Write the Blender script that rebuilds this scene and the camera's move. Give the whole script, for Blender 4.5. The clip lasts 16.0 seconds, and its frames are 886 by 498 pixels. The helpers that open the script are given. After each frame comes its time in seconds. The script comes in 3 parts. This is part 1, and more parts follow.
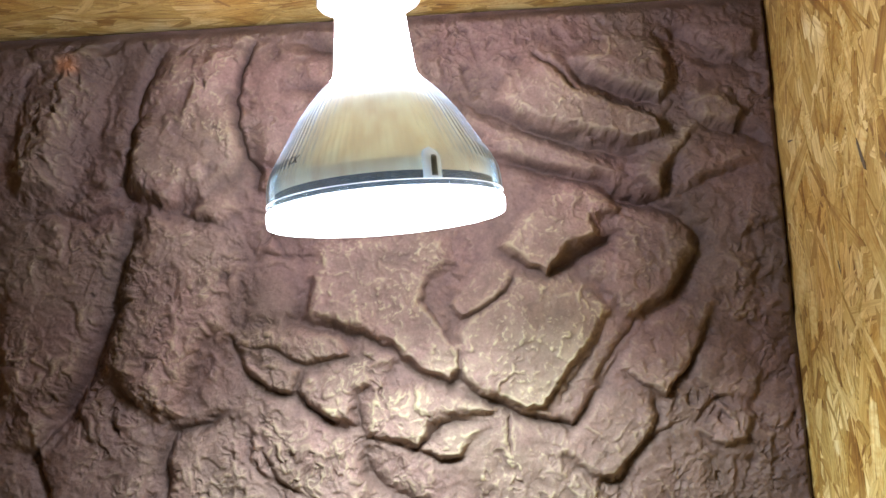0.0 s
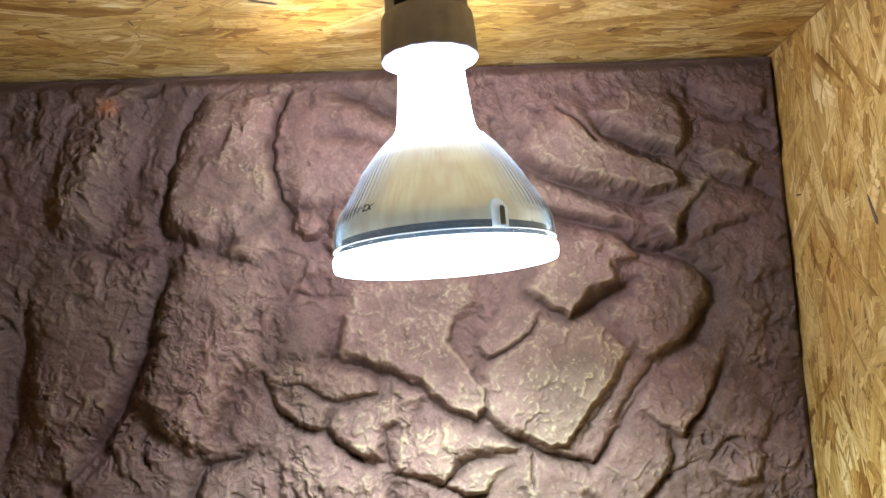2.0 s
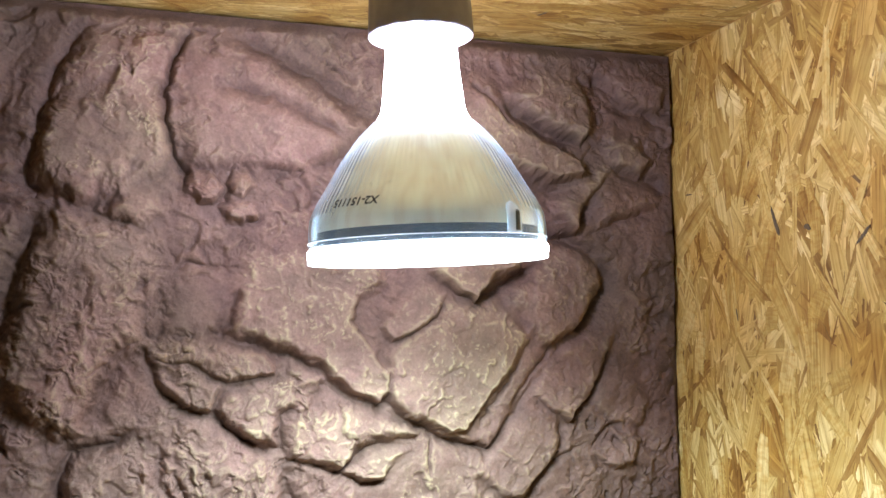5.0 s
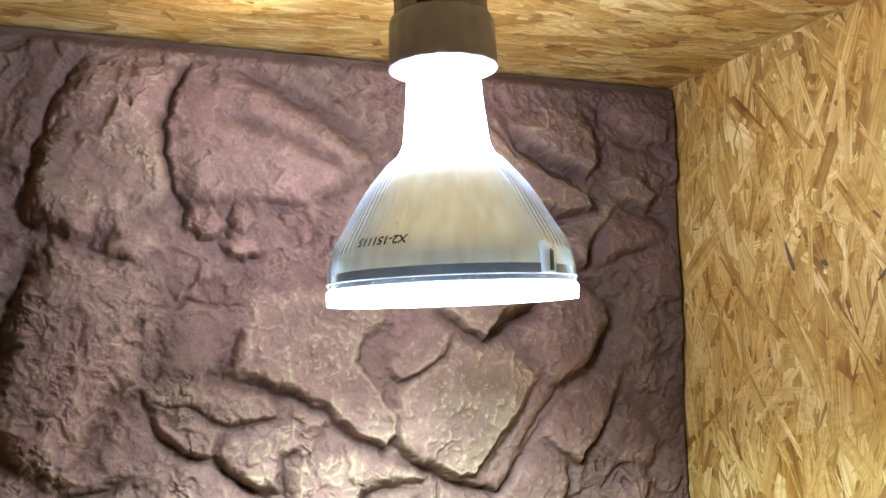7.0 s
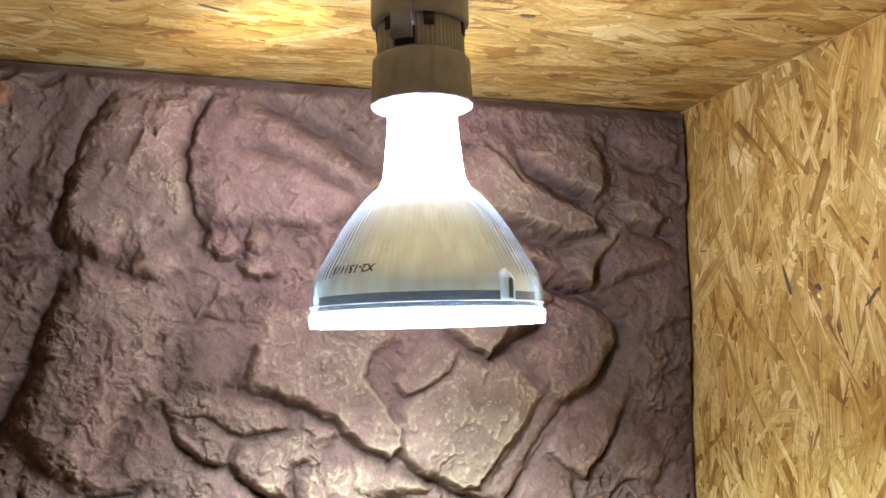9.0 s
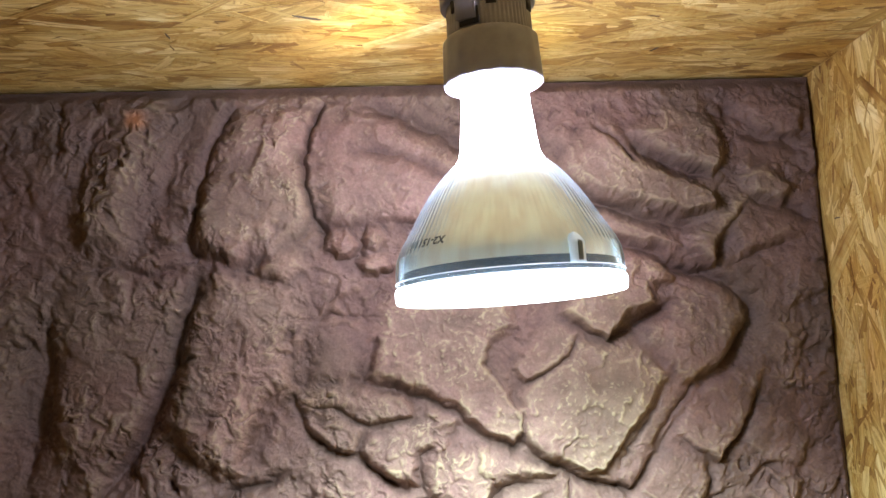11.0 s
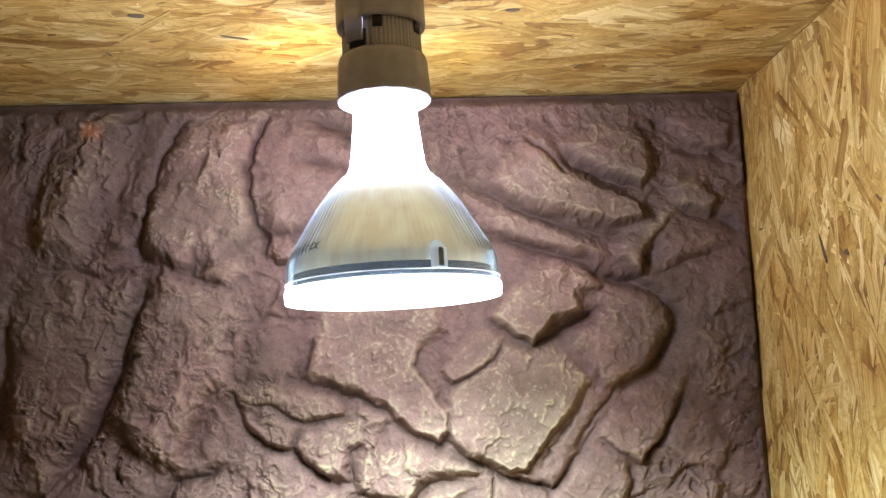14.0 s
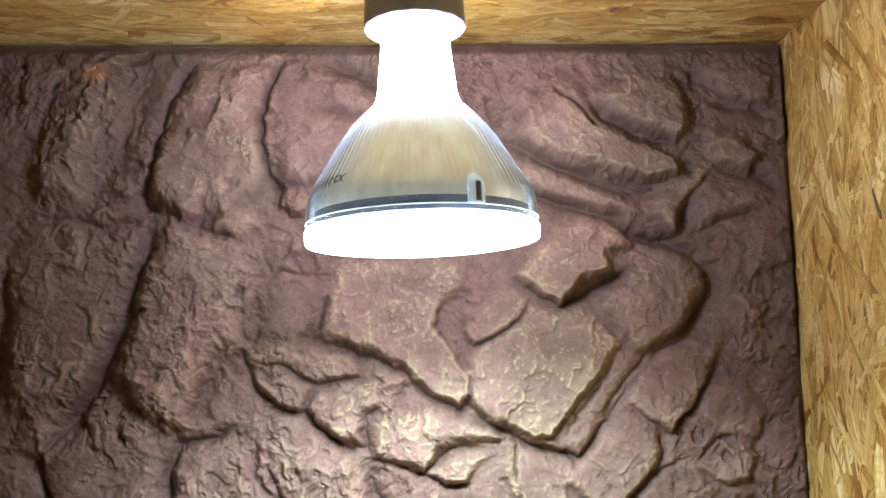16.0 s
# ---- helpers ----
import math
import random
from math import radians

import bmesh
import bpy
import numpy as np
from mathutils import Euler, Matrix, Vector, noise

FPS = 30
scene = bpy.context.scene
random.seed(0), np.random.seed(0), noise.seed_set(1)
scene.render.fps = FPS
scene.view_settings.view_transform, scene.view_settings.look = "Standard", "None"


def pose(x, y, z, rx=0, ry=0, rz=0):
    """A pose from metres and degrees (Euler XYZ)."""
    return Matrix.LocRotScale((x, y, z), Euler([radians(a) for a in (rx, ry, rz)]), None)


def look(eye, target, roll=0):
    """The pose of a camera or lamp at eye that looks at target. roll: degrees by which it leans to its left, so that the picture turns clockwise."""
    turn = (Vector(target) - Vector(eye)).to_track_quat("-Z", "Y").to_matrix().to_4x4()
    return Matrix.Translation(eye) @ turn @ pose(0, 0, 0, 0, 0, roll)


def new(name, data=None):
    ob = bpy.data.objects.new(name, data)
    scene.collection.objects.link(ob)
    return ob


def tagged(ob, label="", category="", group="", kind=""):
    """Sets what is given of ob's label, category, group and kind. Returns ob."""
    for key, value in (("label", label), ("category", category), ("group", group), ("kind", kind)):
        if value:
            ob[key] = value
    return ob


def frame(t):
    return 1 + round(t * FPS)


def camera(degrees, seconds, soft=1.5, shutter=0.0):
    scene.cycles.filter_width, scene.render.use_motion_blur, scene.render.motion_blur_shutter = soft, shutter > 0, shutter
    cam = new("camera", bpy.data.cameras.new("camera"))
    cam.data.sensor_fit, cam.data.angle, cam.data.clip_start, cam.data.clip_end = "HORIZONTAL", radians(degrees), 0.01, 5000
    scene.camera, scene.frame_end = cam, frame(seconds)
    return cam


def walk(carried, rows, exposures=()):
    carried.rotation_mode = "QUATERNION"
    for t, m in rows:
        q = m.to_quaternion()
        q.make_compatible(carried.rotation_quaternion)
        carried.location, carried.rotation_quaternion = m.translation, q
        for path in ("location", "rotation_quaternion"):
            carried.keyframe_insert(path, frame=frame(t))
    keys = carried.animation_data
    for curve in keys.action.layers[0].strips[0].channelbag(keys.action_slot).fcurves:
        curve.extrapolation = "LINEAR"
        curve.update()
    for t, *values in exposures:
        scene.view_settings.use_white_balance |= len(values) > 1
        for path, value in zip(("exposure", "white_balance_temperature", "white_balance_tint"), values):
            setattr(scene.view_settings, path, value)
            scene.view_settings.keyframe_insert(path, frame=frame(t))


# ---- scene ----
# ---- the camera and its way ----
cam = camera(53.0, 16.0)
METRES, EYE, TILT, LEAN, TURN = 0.667, 0.53, 5.62, 3.61, 0.13
ROWS = [
    (0.0, 0.0, 0.0, 0.0, 0.0, 0.0, -0.0),
    (0.5, -0.0111, 0.0016, -0.0031, -0.29, -0.23, -0.12),
    (1.0, -0.0504, -0.0088, 0.0112, -1.51, 0.24, -0.26),
    (1.5, -0.061, -0.0185, 0.0094, -2.71, 0.98, -0.9),
    (2.0, -0.0723, -0.0391, 0.0028, -2.19, 2.55, -0.96),
    (2.5, -0.0778, -0.0274, -0.0085, -2.18, 2.96, -2.28),
    (3.0, -0.0909, -0.066, 0.0383, -5.13, 0.42, -2.7),
    (3.5, -0.1333, -0.0673, 0.0461, -10.21, -1.72, -4.07),
    (4.0, -0.1728, -0.0264, 0.0487, -13.45, -1.74, -4.55),
    (4.5, -0.2178, 0.0103, 0.0394, -16.26, -1.13, -4.61),
    (7.0, -0.2676, 0.0744, 0.0407, -19.7, 1.7, -4.52),
    (7.5, -0.2751, 0.0398, 0.0439, -18.87, 1.74, -4.47),
    (8.0, -0.2712, 0.0173, 0.0534, -17.67, 1.7, -4.46),
    (8.5, -0.2438, 0.0166, 0.0554, -16.89, 1.76, -4.32),
    (9.0, -0.2158, 0.0116, 0.0577, -15.32, 2.0, -4.96),
    (11.5, -0.0896, -0.0178, 0.0269, -2.14, 2.49, -0.27),
    (12.0, -0.0403, -0.0078, 0.0379, -1.81, 2.34, 0.28),
    (12.5, -0.0457, -0.0595, 0.0185, -1.24, 2.22, -1.98),
    (13.0, -0.0502, -0.0517, 0.0135, -0.72, 2.51, -2.83),
    (13.5, -0.0195, -0.0272, 0.015, -1.25, 2.37, -2.18),
    (14.0, -0.02, -0.0711, 0.0275, -1.41, 2.96, -2.11),
    (14.5, -0.0187, -0.0554, 0.0287, -1.36, 2.89, -1.68),
    (15.0, -0.0279, -0.0389, 0.0217, -1.63, 2.01, -0.93),
    (15.5, -0.0239, -0.0273, 0.0123, -1.27, 1.61, -1.38),
    (16.0, -0.0413, -0.0106, -0.0058, -1.33, 1.96, -3.04),
]
walk(cam, [(t, pose(0, 0, EYE, TILT, LEAN, TURN) @ pose(METRES * x, METRES * y, METRES * z, 90 + pitch, roll, yaw)) for t, x, y, z, yaw, pitch, roll in ROWS],
     exposures=[(0.0, 0.0), (16.0, 0.0)])

# ---- light: the bulb's lens and neck, in a closed box ----
LENS_GLOW, RIM_GLOW, NECK_GLOW, LEAK_GLOW = 14.0, 24.0, 122.0, 0.13
BEAM_WATTS, BEAM_SPREAD = 3.1, 152.0
GLOW_COLOUR, NECK_COLOUR = (0.88, 0.98, 1.10, 1), (0.97, 0.95, 1.22, 1)
world = bpy.data.worlds.new("world")
scene.world = world
world.use_nodes = True
world.node_tree.nodes["Background"].inputs["Color"].default_value = (0.05, 0.05, 0.055, 1)
world.node_tree.nodes["Background"].inputs["Strength"].default_value = 0.3

# ---- sizes of the box ----
CEIL, RIGHT, LEFT, BACK, FRONT = 0.788, 0.2706, -0.72, 0.702, -0.75
BOARD = 0.012


# ---- materials ----
def material(name, colour=(0.8, 0.8, 0.8), rough=0.5, metal=0.0):
    m = bpy.data.materials.new(name)
    m.use_nodes = True
    b = m.node_tree.nodes["Principled BSDF"]
    b.inputs["Base Color"].default_value = (*colour, 1)
    b.inputs["Roughness"].default_value = rough
    b.inputs["Metallic"].default_value = metal
    return m, m.node_tree.nodes, m.node_tree.links, b


def node(nodes, kind, **values):
    n = nodes.new(kind)
    for key, value in values.items():
        n.inputs[key.replace("_", " ")].default_value = value
    return n


def ramp(nodes, *stops):
    n = nodes.new("ShaderNodeValToRGB")
    e = n.color_ramp.elements
    while len(e) < len(stops):
        e.new(0.5)
    for k, (at, colour) in zip(e, stops):
        k.position, k.color = at, (*colour, 1)
    return n


def blend(nodes, links, kind, fac, a, b):
    n = nodes.new("ShaderNodeMix")
    n.data_type, n.blend_type = "RGBA", kind
    for slot, value in ((0, fac), (6, a), (7, b)):
        if isinstance(value, (int, float)):
            n.inputs[slot].default_value = value
        elif isinstance(value, tuple):
            n.inputs[slot].default_value = (*value, 1)
        else:
            links.new(value, n.inputs[slot])
    return n.outputs[2]


def rock_material():
    m, nodes, links, b = material("painted_rock", rough=0.7)
    co = nodes.new("ShaderNodeTexCoord").outputs["Object"]
    big = node(nodes, "ShaderNodeTexNoise", Scale=9.0, Detail=4.0)
    mid = node(nodes, "ShaderNodeTexNoise", Scale=55.0, Detail=6.0, Roughness=0.65)
    fine = node(nodes, "ShaderNodeTexNoise", Scale=420.0, Detail=5.0, Roughness=0.7)
    for n in (big, mid, fine):
        links.new(co, n.inputs["Vector"])
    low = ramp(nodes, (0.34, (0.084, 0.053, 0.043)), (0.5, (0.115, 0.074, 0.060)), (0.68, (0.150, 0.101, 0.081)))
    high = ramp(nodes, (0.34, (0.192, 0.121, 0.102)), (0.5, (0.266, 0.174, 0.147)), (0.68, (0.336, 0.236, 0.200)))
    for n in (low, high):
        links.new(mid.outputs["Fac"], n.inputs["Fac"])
    # The mauve coat and the painted shade share this mix.
    coat_shade = nodes.new("ShaderNodeAttribute")
    coat_shade.attribute_name = "mauve_coat_shade"
    tone = blend(nodes, links, "MIX", coat_shade.outputs["Fac"], low.outputs["Color"], high.outputs["Color"])
    wash = ramp(nodes, (0.38, (0.86, 0.90, 0.82)), (0.62, (1.08, 1.0, 1.01)))
    links.new(big.outputs["Fac"], wash.inputs["Fac"])
    colour = blend(nodes, links, "MULTIPLY", 1.0, tone, wash.outputs["Color"])
    speck = ramp(nodes, (0.35, (0.72, 0.72, 0.72)), (0.6, (1.1, 1.1, 1.1)))
    links.new(fine.outputs["Fac"], speck.inputs["Fac"])
    colour = blend(nodes, links, "MULTIPLY", 0.7, colour, speck.outputs["Color"])
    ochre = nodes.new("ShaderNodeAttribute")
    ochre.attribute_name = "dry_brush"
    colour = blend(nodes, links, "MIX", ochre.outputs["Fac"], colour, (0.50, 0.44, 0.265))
    fleck = nodes.new("ShaderNodeAttribute")
    fleck.attribute_name = "orange_fleck"
    colour = blend(nodes, links, "MIX", fleck.outputs["Fac"], colour, (0.85, 0.36, 0.13))
    links.new(colour, b.inputs["Base Color"])
    gloss = ramp(nodes, (0.3, (0.58, 0.58, 0.58)), (0.7, (0.84, 0.84, 0.84)))
    links.new(mid.outputs["Fac"], gloss.inputs["Fac"])
    links.new(gloss.outputs["Color"], b.inputs["Roughness"])
    grit = node(nodes, "ShaderNodeTexNoise", Scale=620.0, Detail=6.0, Roughness=0.72)
    links.new(co, grit.inputs["Vector"])
    crinkle = node(nodes, "ShaderNodeTexNoise", Scale=190.0, Detail=5.0, Roughness=0.6, Distortion=0.3)
    links.new(co, crinkle.inputs["Vector"])
    first = node(nodes, "ShaderNodeBump", Strength=0.4, Distance=0.0015)
    links.new(crinkle.outputs["Fac"], first.inputs["Height"])
    bump = node(nodes, "ShaderNodeBump", Strength=0.5, Distance=0.0012)
    links.new(grit.outputs["Fac"], bump.inputs["Height"])
    links.new(first.outputs["Normal"], bump.inputs["Normal"])
    links.new(bump.outputs["Normal"], b.inputs["Normal"])
    return m


def strand_material(name, tint, pieces=False):
    """Pressed wood strands: a colour for each strand, grain along it."""
    m, nodes, links, b = material(name, rough=0.45)
    info = nodes.new("ShaderNodeNewGeometry")
    uv = nodes.new("ShaderNodeUVMap")
    uv.uv_map = "grain"
    tones = ramp(nodes, (0.12, (0.16, 0.088, 0.024)), (0.22, (0.315, 0.190, 0.053)), (0.34, (0.470, 0.330, 0.097)), (0.48, (0.570, 0.440, 0.150)), (0.62, (0.650, 0.522, 0.205)), (0.75, (0.750, 0.642, 0.300)), (0.88, (0.84, 0.755, 0.44)))
    single = nodes.new("ShaderNodeObjectInfo")
    place = nodes.new("ShaderNodeTexCoord").outputs["Object"] if not pieces else info.outputs["Position"]
    cloud = node(nodes, "ShaderNodeTexNoise", Scale=34.0, Detail=4.0, Roughness=0.6)
    links.new(place, cloud.inputs["Vector"])
    share = nodes.new("ShaderNodeMix")
    share.inputs[0].default_value = 0.58 if pieces else 0.44
    links.new(single.outputs["Random"] if pieces else info.outputs["Random Per Island"], share.inputs[2])
    links.new(cloud.outputs["Fac"], share.inputs[3])
    links.new(share.outputs[0], tones.inputs["Fac"])
    stretch = node(nodes, "ShaderNodeMapping", Scale=(15.0, 520.0, 1.0))
    links.new(uv.outputs["UV"], stretch.inputs["Vector"])
    grain = node(nodes, "ShaderNodeTexNoise", Scale=1.0, Detail=5.0, Roughness=0.65, Distortion=0.5)
    if pieces:
        apart = nodes.new("ShaderNodeVectorMath")
        apart.operation = "MULTIPLY_ADD"
        apart.inputs[1].default_value = (1, 1, 1)
        links.new(stretch.outputs["Vector"], apart.inputs[0])
        spread = nodes.new("ShaderNodeMath")
        spread.operation, spread.inputs[1].default_value = "MULTIPLY", 900.0
        links.new(single.outputs["Random"], spread.inputs[0])
        links.new(spread.outputs[0], apart.inputs[2])
        links.new(apart.outputs[0], grain.inputs["Vector"])
    else:
        links.new(stretch.outputs["Vector"], grain.inputs["Vector"])
    dark = ramp(nodes, (0.30, (0.40, 0.28, 0.17)), (0.40, (0.80, 0.71, 0.58)), (0.52, (1.0, 0.99, 0.97)), (0.68, (1.14, 1.15, 1.20)))
    links.new(grain.outputs["Fac"], dark.inputs["Fac"])
    colour = blend(nodes, links, "MULTIPLY", 0.9, tones.outputs["Color"], dark.outputs["Color"])
    coarse = node(nodes, "ShaderNodeMapping", Scale=(0.55, 0.22, 1.0))
    links.new(grain.inputs["Vector"].links[0].from_socket, coarse.inputs["Vector"])
    bands = node(nodes, "ShaderNodeTexNoise", Scale=1.0, Detail=3.0, Roughness=0.6, Distortion=0.8)
    links.new(coarse.outputs["Vector"], bands.inputs["Vector"])
    ring = ramp(nodes, (0.34, (0.60, 0.46, 0.30)), (0.45, (0.92, 0.88, 0.80)), (0.60, (1.05, 1.06, 1.08)))
    links.new(bands.outputs["Fac"], ring.inputs["Fac"])
    colour = blend(nodes, links, "MULTIPLY", 0.8, colour, ring.outputs["Color"])
    co = nodes.new("ShaderNodeTexCoord").outputs["Object"]
    stain = node(nodes, "ShaderNodeTexNoise", Scale=14.0, Detail=5.0)
    links.new(co, stain.inputs["Vector"])
    patch = ramp(nodes, (0.36, (0.90, 0.74, 0.52)), (0.56, tint))
    links.new(stain.outputs["Fac"], patch.inputs["Fac"])
    colour = blend(nodes, links, "MULTIPLY", 1.0, colour, patch.outputs["Color"])
    links.new(colour, b.inputs["Base Color"])
    bump = node(nodes, "ShaderNodeBump", Strength=0.35, Distance=0.0006)
    links.new(grain.outputs["Fac"], bump.inputs["Height"])
    links.new(bump.outputs["Normal"], b.inputs["Normal"])
    return m


def board_material():
    m, nodes, links, b = material("board_core", rough=0.6)
    co = nodes.new("ShaderNodeTexCoord").outputs["Object"]
    stretch = node(nodes, "ShaderNodeMapping", Scale=(60.0, 60.0, 18.0))
    links.new(co, stretch.inputs["Vector"])
    cells = node(nodes, "ShaderNodeTexVoronoi", Scale=1.0)
    links.new(stretch.outputs["Vector"], cells.inputs["Vector"])
    tones = ramp(nodes, (0.0, (0.36, 0.19, 0.05)), (0.5, (0.58, 0.36, 0.11)), (1.0, (0.70, 0.50, 0.20)))
    links.new(cells.outputs["Color"], tones.inputs["Fac"])
    links.new(tones.outputs["Color"], b.inputs["Base Color"])
    return m


def plastic_material():
    m, nodes, links, b = material("grey_beige_plastic", (0.31, 0.295, 0.285), 0.45)
    co = nodes.new("ShaderNodeTexCoord").outputs["Object"]
    dust = node(nodes, "ShaderNodeTexNoise", Scale=90.0, Detail=6.0)
    links.new(co, dust.inputs["Vector"])
    tone = ramp(nodes, (0.35, (0.225, 0.230, 0.275)), (0.65, (0.290, 0.298, 0.350)))
    links.new(dust.outputs["Fac"], tone.inputs["Fac"])
    links.new(tone.outputs["Color"], b.inputs["Base Color"])
    return m


def glow_material(name, colour, strength):
    m, nodes, links, b = material(name, (0.9, 0.9, 0.9), 0.3)
    b.inputs["Emission Color"].default_value = colour
    b.inputs["Emission Strength"].default_value = strength
    return m


def mirror_material():
    m, nodes, links, b = material("silvered_glass", (0.84, 0.80, 0.72), 0.2, 1.0)
    b.inputs["Coat Weight"].default_value = 1.0
    b.inputs["Coat Roughness"].default_value = 0.08
    co = nodes.new("ShaderNodeTexCoord").outputs["Object"]
    dust = node(nodes, "ShaderNodeTexNoise", Scale=70.0, Detail=7.0, Roughness=0.7)
    links.new(co, dust.inputs["Vector"])
    rough = ramp(nodes, (0.3, (0.26, 0.26, 0.26)), (0.7, (0.38, 0.38, 0.38)))
    links.new(dust.outputs["Fac"], rough.inputs["Fac"])
    links.new(rough.outputs["Color"], b.inputs["Roughness"])
    # Bluish sheen imitates the bright glass edges.
    b.inputs["Sheen Weight"].default_value = 0.6
    b.inputs["Sheen Roughness"].default_value = 0.35
    b.inputs["Sheen Tint"].default_value = (0.70, 0.88, 1.0, 1)
    run = node(nodes, "ShaderNodeMapping", Scale=(150.0, 150.0, 9.0))
    links.new(co, run.inputs["Vector"])
    streak = node(nodes, "ShaderNodeTexNoise", Scale=1.0, Detail=3.0)
    links.new(run.outputs["Vector"], streak.inputs["Vector"])
    silver = ramp(nodes, (0.35, (0.84, 0.64, 0.42)), (0.65, (0.97, 0.83, 0.61)))
    links.new(streak.outputs["Fac"], silver.inputs["Fac"])
    links.new(silver.outputs["Color"], b.inputs["Base Color"])
    # Warm glow added to the cone; stands for leaked and reflected light.
    b.inputs["Emission Color"].default_value = (1.0, 0.83, 0.62, 1)
    b.inputs["Emission Strength"].default_value = LEAK_GLOW
    return m


ROCK = rock_material()
STRANDS = strand_material("wood_strands", (1.05, 1.03, 1.0))
PIECE = strand_material("wood_strand_pieces", (1.05, 1.03, 1.0), True)
DARK_WOOD = material("dark_bark", (0.13, 0.10, 0.065), 0.6)[0]
BARK = material("brown_bark", (0.20, 0.115, 0.042), 0.6)[0]
CORE = board_material()
UNSEEN_FLOOR = material("unseen_floor", (0.30, 0.24, 0.17), 0.9)[0]
CLOSING_WALL = material("dark_closing_wall", (0.16, 0.14, 0.12), 0.8)[0]
PLASTIC = plastic_material()
LENS = glow_material("glowing_lens", GLOW_COLOUR, LENS_GLOW)
RIM = glow_material("glowing_rim", GLOW_COLOUR, RIM_GLOW)
NECK = glow_material("glowing_neck", NECK_COLOUR, NECK_GLOW)
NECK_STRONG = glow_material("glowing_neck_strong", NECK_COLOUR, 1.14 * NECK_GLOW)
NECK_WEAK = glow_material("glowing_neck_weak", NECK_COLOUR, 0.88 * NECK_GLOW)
MIRROR = mirror_material()
# Near-black colour paints the dark that the mirror reflects behind the clear band.
DARK_RING, _, _, shader = material("dark_reflection_ring", (0.006, 0.009, 0.015), 0.5)
shader.inputs["Specular IOR Level"].default_value = 0.1
# The seams glow faintly in place of the bright lines they catch.
SEAM = glow_material("glass_seam", (0.85, 0.95, 1.0, 1), 0.15)
CLEAR_GLASS, _, _, shader = material("clear_bluish_glass", (0.80, 0.93, 1.0), 0.02)
shader.inputs["Transmission Weight"].default_value = 0.965
# Faint emission and sheen put in for lamp light carried by the glass.
shader.inputs["Emission Color"].default_value, shader.inputs["Emission Strength"].default_value = (0.66, 0.86, 1.0, 1), 0.03
shader.inputs["IOR"].default_value = 1.45
shader.inputs["Sheen Weight"].default_value, shader.inputs["Sheen Roughness"].default_value = 0.65, 0.35
shader.inputs["Sheen Tint"].default_value = (0.72, 0.90, 1.0, 1)
GLASSY, _, _, shader = material("thick_glass", (0.74, 0.86, 0.94), 0.08)
shader.inputs["Transmission Weight"].default_value = 0.25
# The key's emission imitates light piped into it from the bulb.
shader.inputs["Emission Color"].default_value, shader.inputs["Emission Strength"].default_value = (0.70, 0.88, 1.0, 1), 0.22
INK_AND_SHADE = material("black_ink_and_shade", (0.012, 0.012, 0.014), 0.6)[0]
KEY_CORE = material("dark_key_core", (0.17, 0.25, 0.33), 0.15)[0]


# ---- helpers for meshes ----
def part(name, bm, mat, parent=None, label="", smooth=True):
    me = bpy.data.meshes.new(name)
    bm.to_mesh(me)
    bm.free()
    me.materials.append(mat)
    for f in me.polygons:
        f.use_smooth = smooth
    ob = new(name, me)
    ob.parent = parent
    return tagged(ob, label)


def box(bm, lo, hi, bevel=0.0):
    verts = bmesh.ops.create_cube(bm, size=1.0)["verts"]
    for v in verts:
        v.co = Vector([a + (b - a) * (c + 0.5) for a, b, c in zip(lo, hi, v.co)])
    if bevel:
        edges = list({e for v in verts for e in v.link_edges})
        bmesh.ops.bevel(bm, geom=edges, offset=bevel, segments=2, affect="EDGES", profile=0.5)
    return bm


def lathe(profile, steps=96, flutes=0, depth=0.0, closed=False, flute_from=0, flute_to=99):
    """A surface of revolution round z from (radius, height) pairs, with fine flutes if asked for."""
    bm = bmesh.new()
    rings = []
    for i, (r, z) in enumerate(profile):
        ring = []
        for k in range(steps):
            a = 2 * math.pi * k / steps
            rr = r - (depth * (0.5 - 0.5 * math.cos(flutes * a)) if flutes and flute_from <= i <= flute_to else 0)
            ring.append(bm.verts.new((rr * math.cos(a), rr * math.sin(a), z)))
        rings.append(ring)
    pairs = list(zip(rings, rings[1:])) + ([(rings[-1], rings[0])] if closed else [])
    for low, high in pairs:
        for k in range(steps):
            n = (k + 1) % steps
            bm.faces.new((low[k], low[n], high[n], high[k]))
    return bm


def smooth_profile(points, n=5):
    """A Catmull-Rom line through the points."""
    p = [points[0]] + list(points) + [points[-1]]
    out = []
    for i in range(1, len(p) - 2):
        for k in range(n):
            t = k / n
            out.append(tuple(0.5 * (2 * b + (c - a) * t + (2 * a - 5 * b + 4 * c - d) * t * t + (3 * b - a - 3 * c + d) * t ** 3)
                             for a, b, c, d in zip(p[i - 1], p[i], p[i + 1], p[i + 2])))
    return out + [points[-1]]


